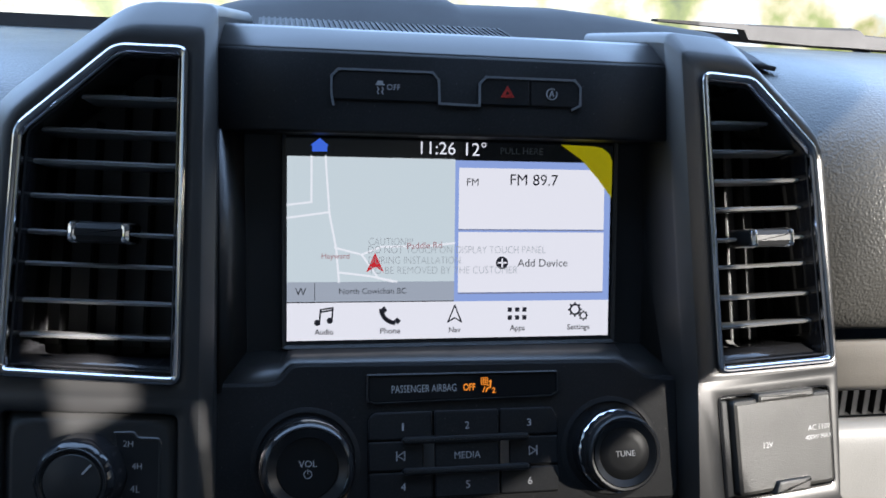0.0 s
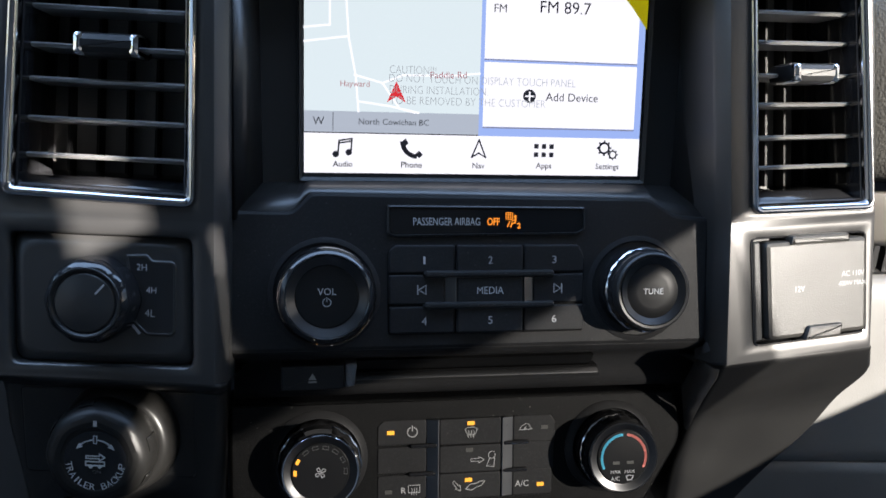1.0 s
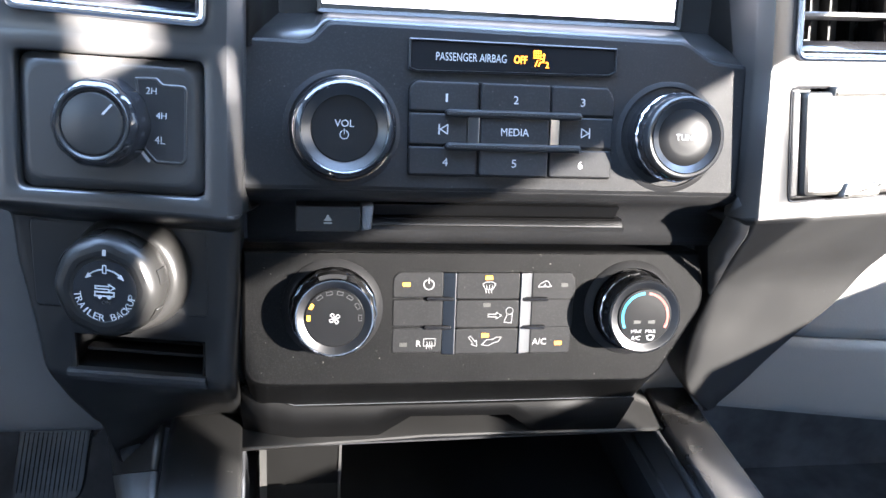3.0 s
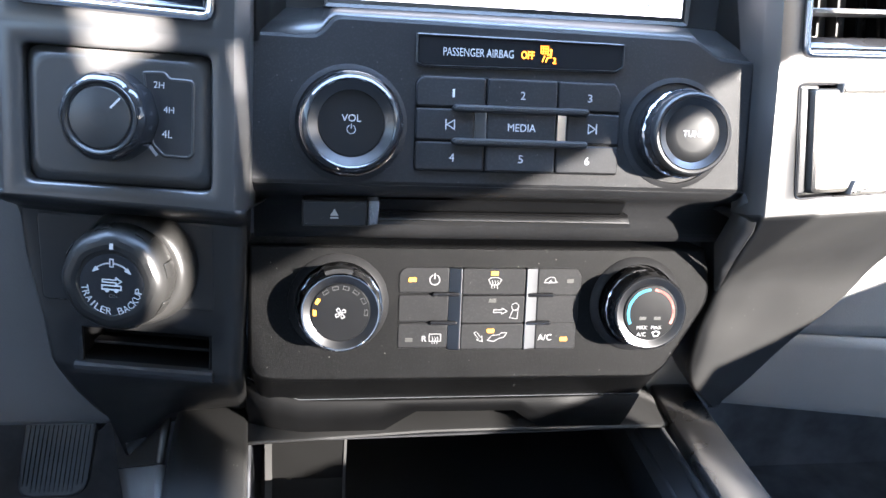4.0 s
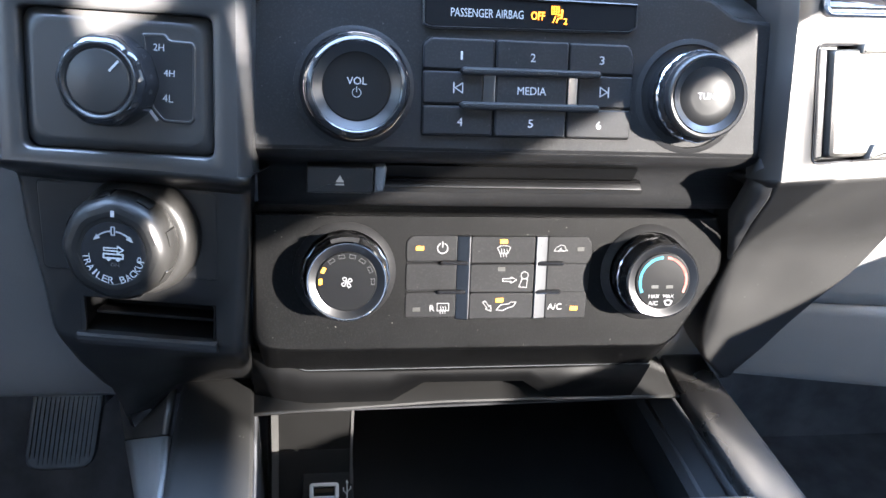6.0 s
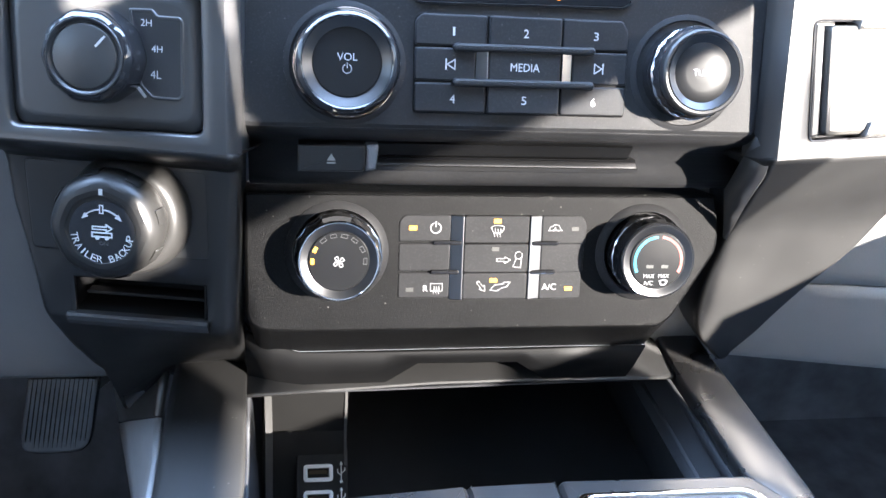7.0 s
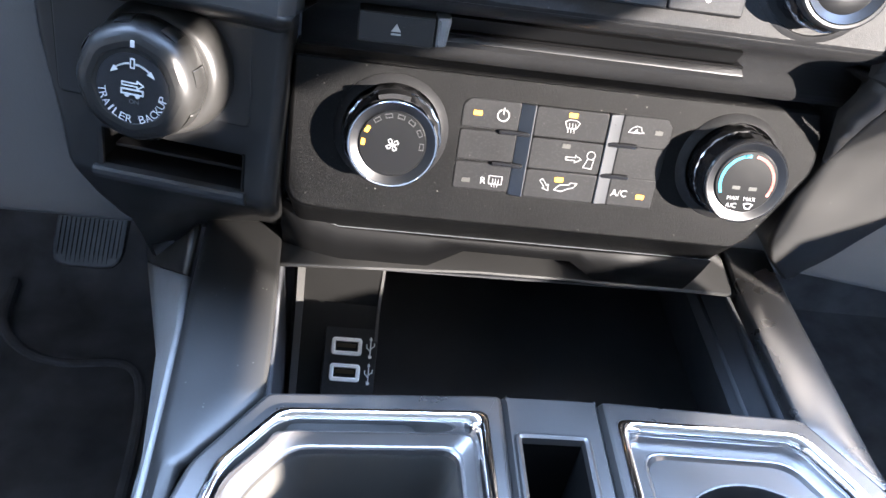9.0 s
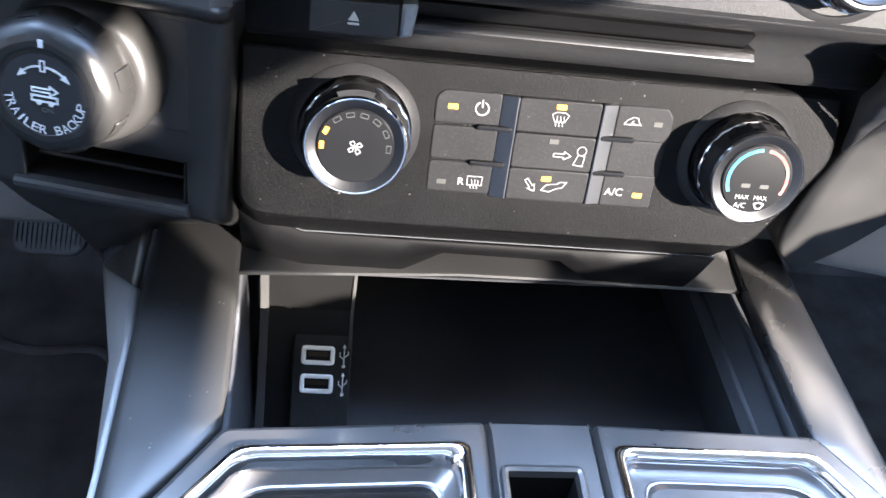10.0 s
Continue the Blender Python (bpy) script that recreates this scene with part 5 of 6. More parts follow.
def climate_knob(x, y, fan):
    part("knob_flange", moved(turned([(0.0258, -0.003), (0.0256, 0.0004), (0.0236, 0.0022), (0.0220, 0.0030), (0.0212, 0.0010)], 64, cap=False), x, y), RADIO, cli, "raised black collar")
    rows = [(0.0210, -0.002), (0.0210, 0.0080), (0.0206, 0.0120), (0.0200, 0.0160), (0.0190, 0.0195)] if fan else [(0.0205, -0.002), (0.0204, 0.0070), (0.0202, 0.0110), (0.0195, 0.0140), (0.0190, 0.0190)]
    k = part("knob", moved(turned(rows, 96, 0.00035 if fan else 0.00018, 16 if fan else 24), x, y), GLOSS, cli, "gloss black turning knob")
    part("trim_ring", moved(turned([(0.0209, 0.0096), (0.0213, 0.0104), (0.0212, 0.0116), (0.0204, 0.0122)] if fan else [(0.0203, 0.0092), (0.0207, 0.0098), (0.0206, 0.0108), (0.0199, 0.0114)], 96, 0.0002, 16, cap=False), x, y), DARKCHROME, k, "thin chrome trim ring")
    part("outer_ring", moved(turned([(0.0194, 0.0180), (0.0194, 0.0208), (0.0188, 0.0216), (0.0180, 0.0214)], 96, cap=False), x, y), CHROME if fan else GLOSS, k, "bright outer ring" if fan else "gloss outer ring")
    part("bright_ring", moved(turned([(0.0182, 0.0215), (0.0176, 0.0214), (0.0152, 0.0202), (0.0144, 0.0200)], 96, cap=False), x, y), KNOBRING, k, "bright bevelled ring")
    part("knob_face", moved(turned([(0.0146, 0.0180), (0.0145, 0.0204), (0.0140, 0.0210), (0.0080, 0.0212), (0.002, 0.0213)], 64), x, y), KNOBFACE, k, "flat black knob face")
    if fan:
        bm = bmesh.new()
        outer = arc(x, y, 0.0214, 112, 74, 10) + arc(x, y, 0.0186, 74, 112, 10)
        blob(bm, outer, 0.0120, 0.0078)
        part("index_notch", bm, BLACK, k, "black notch at the top of the ring")
        bm = bmesh.new()
        for q in range(4):
            a = math.pi / 2 * q + 0.5
            stroke(bm, [(x + r * math.cos(a + d), y - 0.0002 + r * math.sin(a + d)) for r, d in ((0.0004, 0), (0.0018, 0.55), (0.0027, 0.3), (0.0027, -0.2), (0.0017, -0.35), (0.0004, 0))], 0.00031, 0.0213)
        part("fan_symbol", bm, INK, k, "white fan symbol")
        for q, ang in enumerate((180, 153, 126, 102, 78, 54, 28, 0)):
            a = radians(ang)
            c, s = math.cos(a), math.sin(a)
            pts = [(x + c * r - s * w, y + s * r + c * w) for r, w in ((0.0116, -0.0014), (0.0132, -0.0014), (0.0132, 0.0014), (0.0116, 0.0014))]
            bm = bmesh.new()
            if q < 2:
                blob(bm, pts, 0.0212)
                part("speed_mark", bm, LED, k, "lit amber mark")
            else:
                stroke(bm, pts + pts[:1], 0.0003, 0.0212)
                part("speed_mark", bm, FAINTINK, k, "faint unlit mark")
    else:
        bm = stroke(bmesh.new(), arc(x, y, 0.0122, 97, 205, 20), 0.0013, 0.0211)
        part("cold_band", bm, BLUEINK, k, "blue cold band")
        bm = stroke(bmesh.new(), arc(x, y, 0.0122, 80, -25, 20), 0.0013, 0.0211)
        part("hot_band", bm, PINKINK, k, "red hot band")
        for sx in (-0.0044, 0.0034):
            words("MAX", 0.0056, INK, k, x + sx, y - 0.0076, 0.0212)
            part("indicator_lamp", box(x + sx - 0.0016, x + sx + 0.0020, y - 0.0036, y - 0.0020, 0.0210, 0.0214), UNLIT, k)
        words("A/C", 0.0050, INK, k, x - 0.0046, y - 0.0112, 0.0212)
        bm = bmesh.new()
        cx, cy = x + 0.0034, y - 0.0112
        stroke(bm, [(cx - 0.002, cy + 0.001), (cx, cy + 0.0016), (cx + 0.002, cy + 0.001), (cx + 0.001, cy - 0.001), (cx - 0.001, cy - 0.001), (cx - 0.002, cy + 0.001)], 0.0005, 0.0212)
        part("windscreen_symbol", bm, INK, k)


climate_knob(-0.0780, -0.0068, True)
climate_knob(0.0805, -0.0072, False)

# ---- four wheel drive switch ----
fw = thing("four_wheel_drive_switch", FPL, "black rotary drive switch on a recessed plate under the vent", "rotary switch")
def soft_loop(d, r):
    return rounded([tuple(p) for p in inset([Vector(p) for p in SW_L], 0.0014 + d)], r, 5)


bm = loft(bmesh.new(), [lift(soft_loop(d, 0.007 + d * 0.4), h) for d, h in ((0, -0.02), (0, -0.0052), (0.0004, -0.0046), (0.0010, -0.0042), (0.0034, -0.0021), (0.0042, -0.0018), (0.0052, -0.0017))], False, True)
part("plate", bm, PLATE, fw, "smooth black plate with bevelled edges", sharp=25, soft=True)
part("position_face", plate([(-0.0135, 0.0130), (-0.0052, 0.0135), (-0.0034, 0.0112), (0.0060, 0.0112), (0.0068, 0.0098), (0.0073, -0.0186), (0.0056, -0.0203), (-0.0046, -0.0203), (-0.0095, -0.0158)], -0.003, -0.00125, 0.001, 0.0002), BLACK, fw, "darker field behind the markings")
part("position_field", rim([(-0.0145, 0.0140), (-0.0050, 0.0145), (-0.0030, 0.0120), (0.0062, 0.0120), (0.0075, 0.0100), (0.0080, -0.0190), (0.0060, -0.0210), (-0.0050, -0.0210), (-0.0100, -0.0160)][::-1], 0.001, [(-0.0002, -0.0016), (0.0003, -0.0011), (0.0010, -0.0011), (0.0014, -0.0016)]), PLATE, fw)
dk = part("knob", moved(turned([(0.0190, -0.0036), (0.0189, 0.0015), (0.0185, 0.0080), (0.0178, 0.0112), (0.0167, 0.0132), (0.0153, 0.0141), (0.0143, 0.0136)], 96, 0.00026, 10), -0.0262, -0.0056), GLOSS, fw, "glossy black ribbed knob")
part("knob_ring", moved(turned([(0.0153, 0.0138), (0.0148, 0.0145), (0.0142, 0.0144), (0.0130, 0.0132), (0.0126, 0.0130)], 96, cap=False), -0.0262, -0.0056), BLACK, dk, "dished black ring")
part("knob_face", moved(turned([(0.0128, 0.0120), (0.0127, 0.0134), (0.0121, 0.0140), (0.0080, 0.0148), (0.0040, 0.0152), (0.001, 0.0153)], 64), -0.0262, -0.0056), PLATE, dk, "smooth domed face")
bm = stroke(bmesh.new(), [(-0.0212, -0.0012), (-0.0180, 0.0024)], 0.0008, 0.0149)
part("pointer", bm, INK, dk, "white pointer line")
for s, x, y in (("2H", -0.0074, 0.0090), ("4H", -0.0030, -0.0010), ("4L", -0.0034, -0.0112)):
    words(s, 0.0044, INK, fw, x, y, -0.0014)
part("stop_mark", stroke(bmesh.new(), [(-0.0105, -0.0170), (-0.0079, -0.0202)], 0.0012, -0.0014), DIMINK, fw)

# ---- trailer switch ----
tr = thing("trailer_backup_switch", FT, "large rubbed black trailer backup knob on a black plate", "rotary switch")
seat = [(-0.0440, -0.0190), (0.0372, -0.0190), (0.0360, 0.0226), (-0.0460, 0.0230)]
part("seat", plate(seat, -0.010, 0.0003, 0.0030, 0.0002), DEEP, tr, "dark joint round the plate")
part("plate", plate([Vector(p) for p in inset([Vector(p) for p in seat], 0.0005)], -0.010, 0.0008, 0.0028, 0.0006), BLACK, tr)
part("collar", moved(turned([(0.0276, 0.000), (0.0274, 0.0030), (0.0266, 0.0070), (0.0256, 0.0105), (0.0244, 0.0128), (0.0228, 0.0138), (0.0215, 0.0140)], 96), 0.0016, 0.0010), WORN, tr, "worn rubber collar")
k = part("knob", moved(turned([(0.0226, 0.0125), (0.0233, 0.0150), (0.0235, 0.0190), (0.0231, 0.0235), (0.0222, 0.0268), (0.0208, 0.0290), (0.0190, 0.0301), (0.0168, 0.0306), (0.0148, 0.0305), (0.0141, 0.0300), (0.002, 0.0300)], 120, 0.00022, 8), -0.0006, 0.0010), WORN, tr, "rubbed black knob with finger dents")
for q in range(8):
    a0 = radians(45 * q + 14)
    rows = []
    for rr, hh in ((0.0238, 0.0165), (0.02415, 0.0178), (0.0240, 0.0225), (0.0231, 0.0252), (0.0226, 0.0250)):
        rows.append([Vector((-0.0006 + rr * math.cos(a0 + radians(d)), 0.0010 + rr * math.sin(a0 + radians(d)), hh)) for d in (-8, -7, -3.5, 0, 3.5, 7, 8)])
    part("grip_pad", sheet(rows), WORN, k, solid=0.0012)
part("disc", turned([(0.0139, 0.0290), (0.0138, 0.0302), (0.002, 0.0303)], 64), GLOSS, k, "glossy black printed disc")
part("index_mark", box(-0.0008, 0.0008, 0.0160, 0.0186, 0.0298, 0.0306), INK, k, "white index mark")
s = "TRAILER BACKUP"
for i, ch in enumerate(s):
    if ch != " ":
        a = radians(-172 + 164 * i / (len(s) - 1))
        words(ch, 0.0024 if ch != "I" else 0.0007, INK, k, 0.0117 * math.cos(a), 0.0117 * math.sin(a) - 0.0002, 0.0303, height=0.0030, turn=a + math.pi / 2)
bm = bmesh.new()
stroke(bm, arc(0, 0, 0.0098, 52, 82, 8), 0.0006, 0.0303)
stroke(bm, arc(0, 0, 0.0098, 98, 128, 8), 0.0006, 0.0303)
stroke(bm, [(-0.0007, 0.0082), (0.0007, 0.0082), (0.0007, 0.0116), (-0.0007, 0.0116), (-0.0007, 0.0082)], 0.0004, 0.0303)
for sgn in (-1, 1):
    blob(bm, [(sgn * 0.0084, 0.0054), (sgn * 0.0070, 0.0082), (sgn * 0.0054, 0.0066)], 0.0303)
part("turn_arrows", bm, INK, k, "white turn arrows")
bm = bmesh.new()
stroke(bm, [(-0.0040, 0.0024), (0.0018, 0.0024), (0.0018, 0.0034), (0.0042, 0.0018), (0.0018, 0.0002), (0.0018, 0.0012), (-0.0040, 0.0012), (-0.0040, 0.0024)], 0.0005, 0.0303)
stroke(bm, [(-0.0042, -0.0002), (0.0040, -0.0002), (0.0040, -0.0020), (-0.0042, -0.0020), (-0.0042, -0.0002)], 0.0006, 0.0303)
for x in (-0.002, 0.002):
    blob(bm, arc(x, -0.0024, 0.0009, 0, 330, 10), 0.0304)
part("trailer_symbol", bm, INK, k, "white trailer symbol")
words("ON", 0.0036, FAINTINK, k, 0.0006, -0.0048, 0.0303)
pk = thing("storage_slot", facing(-0.1725, 0.427, 0.629, 10, -10), "narrow black pocket under the trailer knob", "dash pocket")
mouth = [(-0.0275, -0.0497), (0.0348, -0.0497), (0.0348, -0.0312), (-0.0275, -0.0312)]
bm = bmesh.new()
o = rounded(mouth, 0.0015)
loft(bm, [lift(inset(o, -0.0012), -0.0008), lift(inset(o, -0.0002), 0.0002), lift(inset(o, 0.0006), -0.0006), lift([Vector((p.x * 0.97, p.y * 0.6 - 0.0150)) for p in o], -0.030)], False, True)
# Deep black inside stands in for the pocket's own shade.
part("opening", bm, DEEP, pk, "dark hollow")
part("inner_edge", plate([(-0.0225, -0.0415), (0.0330, -0.0415), (0.0330, -0.0396), (-0.0225, -0.0396)], -0.012, -0.0050, 0.0008, 0.0008), DEEP, pk, "step inside the pocket")
bm = bmesh.new()
loft(bm, [[Vector((x, v, h)) for v, h in ((-0.0555, -0.002), (-0.0545, 0.0008), (-0.0520, 0.0026), (-0.0500, 0.0030), (-0.0487, 0.0022), (-0.0484, -0.002))] for x in (-0.0290, -0.0280, 0.0355, 0.0365)], True, True)
part("lip", bm, HOLLOW, pk, "slim rounded lip")

# ---- power outlet cover ----
po = thing("power_outlet", FPR, "grained black power outlet cover beside the stack", "outlet cover")
part("recess", plate(inset([Vector(p) for p in SW_R], 0.0012), -0.02, -0.006, 0.004, 0.001), BLACK, po)
part("recess_rim", rim(SW_R, 0.004, [(0.0002, -0.004), (0.0004, 0.0006), (0.0012, 0.0004), (0.0018, -0.005)]), GLOSS, po)
lid = part("lid", plate([(-0.0105, -0.0300), (0.0525, -0.0300), (0.0520, 0.0195), (-0.0125, 0.0195)], -0.008, 0.0040, 0.003, 0.0024), COVER, po, "grained black hinged lid")
part("lid_edge", plate([(-0.0165, -0.0305), (-0.0115, -0.0300), (-0.0135, 0.0198), (-0.0180, 0.0200)], -0.010, 0.001, 0.001, 0.001), BLACK, po)
part("hinge", plate([(0.0020, 0.0172), (0.0400, 0.0172), (0.0390, 0.0220), (0.0030, 0.0220)], -0.004, 0.0052, 0.001, 0.0016), COVER, lid)
part("finger_tab", plate([(0.0100, -0.0310), (0.0330, -0.0310), (0.0345, -0.0240), (0.0130, -0.0240)], -0.004, 0.0068, 0.001, 0.0016), COVER, lid)
words("12V", 0.0060, DIMINK, lid, 0.0085, -0.0050, 0.0040)
words("AC 110V", 0.0150, DIMINK, lid, 0.0425, 0.0008, 0.0040)
words("400W MAX", 0.0180, DIMINK, lid, 0.0420, -0.0042, 0.0040)

# ---- console ----
con = thing("centre_console", Matrix.Translation((0, 0.35, 0.3)), "dark satin centre console with an open bin", "console")
ZC = 0.512
left = smooth_rows([[(x0, y, z - 0.014), (x0, y, z - 0.002), (x0 - 0.002, y, z), ((x0 + x1) / 2, y, z + 0.0005), (x1 + 0.005, y, z - 0.0002), (x1 + 0.001, y, z - 0.003), (x1, y, z - 0.007), (x1 + 0.001, y, z - 0.012)] for y, z, x0, x1 in ((0.507, ZC, -0.127, -0.148), (0.502, ZC, -0.127, -0.1585), (0.494, ZC, -0.1265, -0.1655), (0.47, ZC, -0.1255, -0.1668), (0.42, ZC, -0.1237, -0.1660), (0.370, ZC, -0.1225, -0.1645), (0.358, ZC, -0.1258, -0.1642), (0.342, ZC, -0.1365, -0.1640), (0.325, ZC, -0.1480, -0.1637), (0.30, ZC, -0.1530, -0.1635), (0.10, ZC, -0.1550, -0.1630))], 3)
part("left_rail", sheet(left), RAIL, con, "satin black rail with dust", world=True, sharp=50, solid=0.003)
right = smooth_rows([[(x0, y, z - 0.014), (x0, y, z - 0.0016), (x0 + 0.0005, y, z - 0.0005), (x0 + 0.0016, y, z), ((x0 + x1) / 2, y, z + 0.0004), (x1 - 0.0016, y, z), (x1 - 0.0005, y, z - 0.0005), (x1, y, z - 0.0016), (x1 + 0.0006, y, z - 0.014), (x1 + 0.002, y, z - 0.05)] for y, z, x0, x1 in ((0.503, ZC, 0.1290, 0.1560), (0.47, ZC, 0.1265, 0.1555), (0.44, ZC, 0.1262, 0.1555), (0.372, ZC, 0.1270, 0.1560), (0.360, ZC, 0.1310, 0.1562), (0.345, ZC, 0.1410, 0.1566), (0.330, ZC, 0.1510, 0.1580), (0.310, ZC, 0.1575, 0.1625), (0.10, ZC, 0.1630, 0.1670))], 3)
part("rail_end", sheet([[(0.1200, 0.5035, ZC - 0.0008), (0.1380, 0.5036, ZC), (0.1562, 0.5035, ZC - 0.0008)], [(0.1190, 0.5010, 0.5240), (0.1340, 0.5010, 0.5250), (0.1510, 0.5010, 0.5240)], [(0.1180, 0.4980, 0.5380), (0.1310, 0.4980, 0.5390), (0.1440, 0.4980, 0.5380)]]), RAIL, con, "short upturned end of the rail", world=True, sharp=50, solid=0.002)
# Lighter tray paint stands in for light falling on this rail.
part("right_rail", sheet(right), TRAY, con, "satin rail in lighter tray paint for the light on it", world=True, sharp=50, solid=0.003)
part("front_lip", sheet([[(x, y + d, z) for x, y in ((-0.1265, 0.4510), (-0.079, 0.4545), (-0.02, 0.4590), (0.03, 0.4595), (0.1255, 0.4580))] for d, z in ((0.006, 0.5062), (0.0012, 0.5070), (0.0, 0.5082), (0.0006, 0.5092), (0.0018, 0.5097), (0.03, 0.5104), (0.08, 0.512))]), PLATE, con, "flat strip in front of the bin", world=True, solid=0.002)
bm = bmesh.new()
loft(bm, [[Vector(p) for p in row] for row in (
    [(-0.126, 0.4580, 0.5055), (0.124, 0.4640, 0.5055), (0.128, 0.372, 0.503), (-0.123, 0.366, 0.503)],
    [(-0.130, 0.60, 0.500), (0.130, 0.60, 0.500), (0.127, 0.371, 0.496), (-0.122, 0.365, 0.496)],
    [(-0.130, 0.60, 0.484), (0.121, 0.60, 0.484), (0.121, 0.369, 0.484), (-0.121, 0.365, 0.484)],
    [(-0.130, 0.60, 0.478), (0.118, 0.60, 0.478), (0.118, 0.368, 0.478), (-0.121, 0.365, 0.478)],
    [(-0.125, 0.60, 0.41), (0.140, 0.60, 0.41), (0.140, 0.36, 0.41), (-0.117, 0.36, 0.41)])], False, True)
part("bin", bm, BINRUB, con, "deep black bin", world=True, solid=0.003)
part("bin_rib", sheet([[(0.1215, 0.50, 0.4850), (0.1215, 0.37, 0.4850)], [(0.1190, 0.50, 0.4865), (0.1190, 0.37, 0.4865)], [(0.1180, 0.50, 0.4800), (0.1180, 0.37, 0.4800)]]), BINRUB, con, "moulded ledge of the bin", world=True, solid=0.0015)


def console_side(top, bottom, z1=0.42):
    rows = []
    for f, out in ((0.0, 0.0), (0.1, 0.0), (0.35, 0.0012), (0.6, 0.0030), (0.64, 0.0030), (1.0, 0.0)):
        rows.append([(x0 + (x1 - x0) * f - out, y0 + (y1 - y0) * f, 0.503 + (z1 - 0.503) * f) for (x0, y0), (x1, y1) in zip(top, bottom)])
    return sheet(rows)


part("side_panel", console_side(((-0.166, 0.05), (-0.166, 0.28), (-0.167, 0.35), (-0.1685, 0.41), (-0.1705, 0.443)), ((-0.176, 0.05), (-0.177, 0.30), (-0.181, 0.372), (-0.194, 0.465), (-0.216, 0.546))), SIDEGREY, con, "light grey console side", world=True, solid=0.003)
part("kick_panel", console_side(((-0.1712, 0.445), (-0.174, 0.53), (-0.18, 0.70)), ((-0.2160, 0.5475), (-0.235, 0.62), (-0.26, 0.72))), COVER, con, "grey side panel ahead of the console", world=True, solid=0.003)
part("side_panel", sheet([[(x, y, z) for y in (0.05, 0.3, 0.52)] for x, z in ((0.170, 0.48), (0.178, 0.40), (0.18, 0.02))]), LIFTED_CARPET, con, "black carpeted console side", world=True, solid=0.003)
part("side_carpet", sheet([[(x, y, z) for y in (0.05, 0.3, 0.46)] for x, z in ((-0.187, 0.418), (-0.190, 0.2), (-0.192, 0.02))]), CARPET, con, "black carpet below the grey side", world=True, solid=0.003)

FUSB = FUSB @ Matrix.Translation((0.0010, 0, 0))
usb = thing("usb_panel", FUSB, "black panel with two pale rimmed sockets in the bin", "socket panel")
bm = bmesh.new()
loft(bm, [[Vector((x, y, z)) for y, z in ((0.47, 0.508), (0.4645, 0.504), (0.468, 0.470), (0.4445, 0.4255), (0.430, 0.40), (0.47, 0.40))] for x in (-0.1125, -0.0695)], True, True)
part("ramp", bm, RAMP, usb, "black sloping block", world=True)
# Sliver and post get lighter grey in place of sunlight on them.
for name, x0, x1, d, lab in (("ramp_edge", -0.0705, -0.0690, 0.0016, "lighter sliver standing in for light on the block edge"), ("left_post", -0.1160, -0.1120, 0.0030, "post in lighter grey for the light on it")):
    bm = bmesh.new()
    loft(bm, [[Vector((x, y, z)) for y, z in ((0.47, 0.508), (0.4645 - d * 0.3, 0.505), (0.468 - d, 0.470), (0.4445 - d, 0.4255), (0.430 - d, 0.40), (0.47, 0.40))] for x in (x0, x1)], True, True)
    part(name, bm, GREYMID, usb, lab, world=True)
part("module", plate([(-0.0150, -0.0310), (0.0150, -0.0300), (0.0150, 0.0200), (-0.0150, 0.0200)], -0.006, 0.0022, 0.001, 0.0008), RADIO, usb, "black socket plate")
for y in (0.0070, -0.0078):
    prt = part("socket", rim([(-0.0108, y - 0.0050), (0.0064, y - 0.0050), (0.0064, y + 0.0050), (-0.0108, y + 0.0050)], 0.0024, [(0, 0.001), (0, 0.0030), (0.0006, 0.0034), (0.0019, 0.0034), (0.0024, 0.0024), (0.0024, -0.004)]), PORT, usb, "pale rimmed socket")
    # A solid near-black block paints the shade of the socket's hollow.
    part("cavity_shade", box(-0.0088, 0.0044, y - 0.0032, y + 0.0032, 0.0015, 0.0024), DEEP, prt, "dark block standing in for the shaded opening")
    part("contact", box(-0.0075, 0.0030, y - 0.0006, y + 0.0016, 0.0020, 0.0027), METAL, prt, "brass contact strip")
    bm = bmesh.new()
    cx = 0.0112
    stroke(bm, [(cx, y - 0.0048), (cx, y + 0.0050)], 0.0006, 0.0022)
    stroke(bm, [(cx - 0.0021, y + 0.0017), (cx - 0.0021, y), (cx, y - 0.0019)], 0.0005, 0.0022)
    stroke(bm, [(cx + 0.0021, y + 0.0024), (cx + 0.0021, y + 0.0010), (cx, y - 0.0007)], 0.0005, 0.0022)
    blob(bm, [(cx - 0.0010, y + 0.0043), (cx + 0.0010, y + 0.0043), (cx, y + 0.0062)], 0.0022)
    blob(bm, arc(cx, y - 0.0052, 0.0010, 0, 330, 8), 0.0022)
    part("trident_symbol", bm, PORT, usb, "white three-pronged symbol")

# ---- cup holder tray ----
tray = thing("cup_holder_tray", Matrix.Translation((0, 0.3, ZC + 0.0022)), "silver-grey satin cup holder tray with chrome rings", "cup holder")


def within(hole, d):
    """The rounded opening moved inwards by d, its corners kept sound."""
    return rounded(inset([Vector(p) for p in hole], d), 0.005 + d * 0.35, 5)


def frame_piece(outer, hole, bm, inner):
    o, h = rounded(outer, 0.004, 5), within(hole, 0.0)
    oi = inset(o, 0.003)
    loft(bm, [lift(o, -0.035), lift(o, -0.003), lift(inset(o, 0.0008), -0.0012), lift(inset(o, 0.0018), 0.0001), lift(oi, 0.0005), lift(h, 0.0005)] + [lift(within(hole, d), z) for d, z in inner])
    return bm


SLOPED = [(0.0040, -0.0062), (0.0050, -0.0072), (0.0100, -0.0108), (0.0108, -0.0110), (0.0116, -0.0116), (0.0122, -0.0140)]
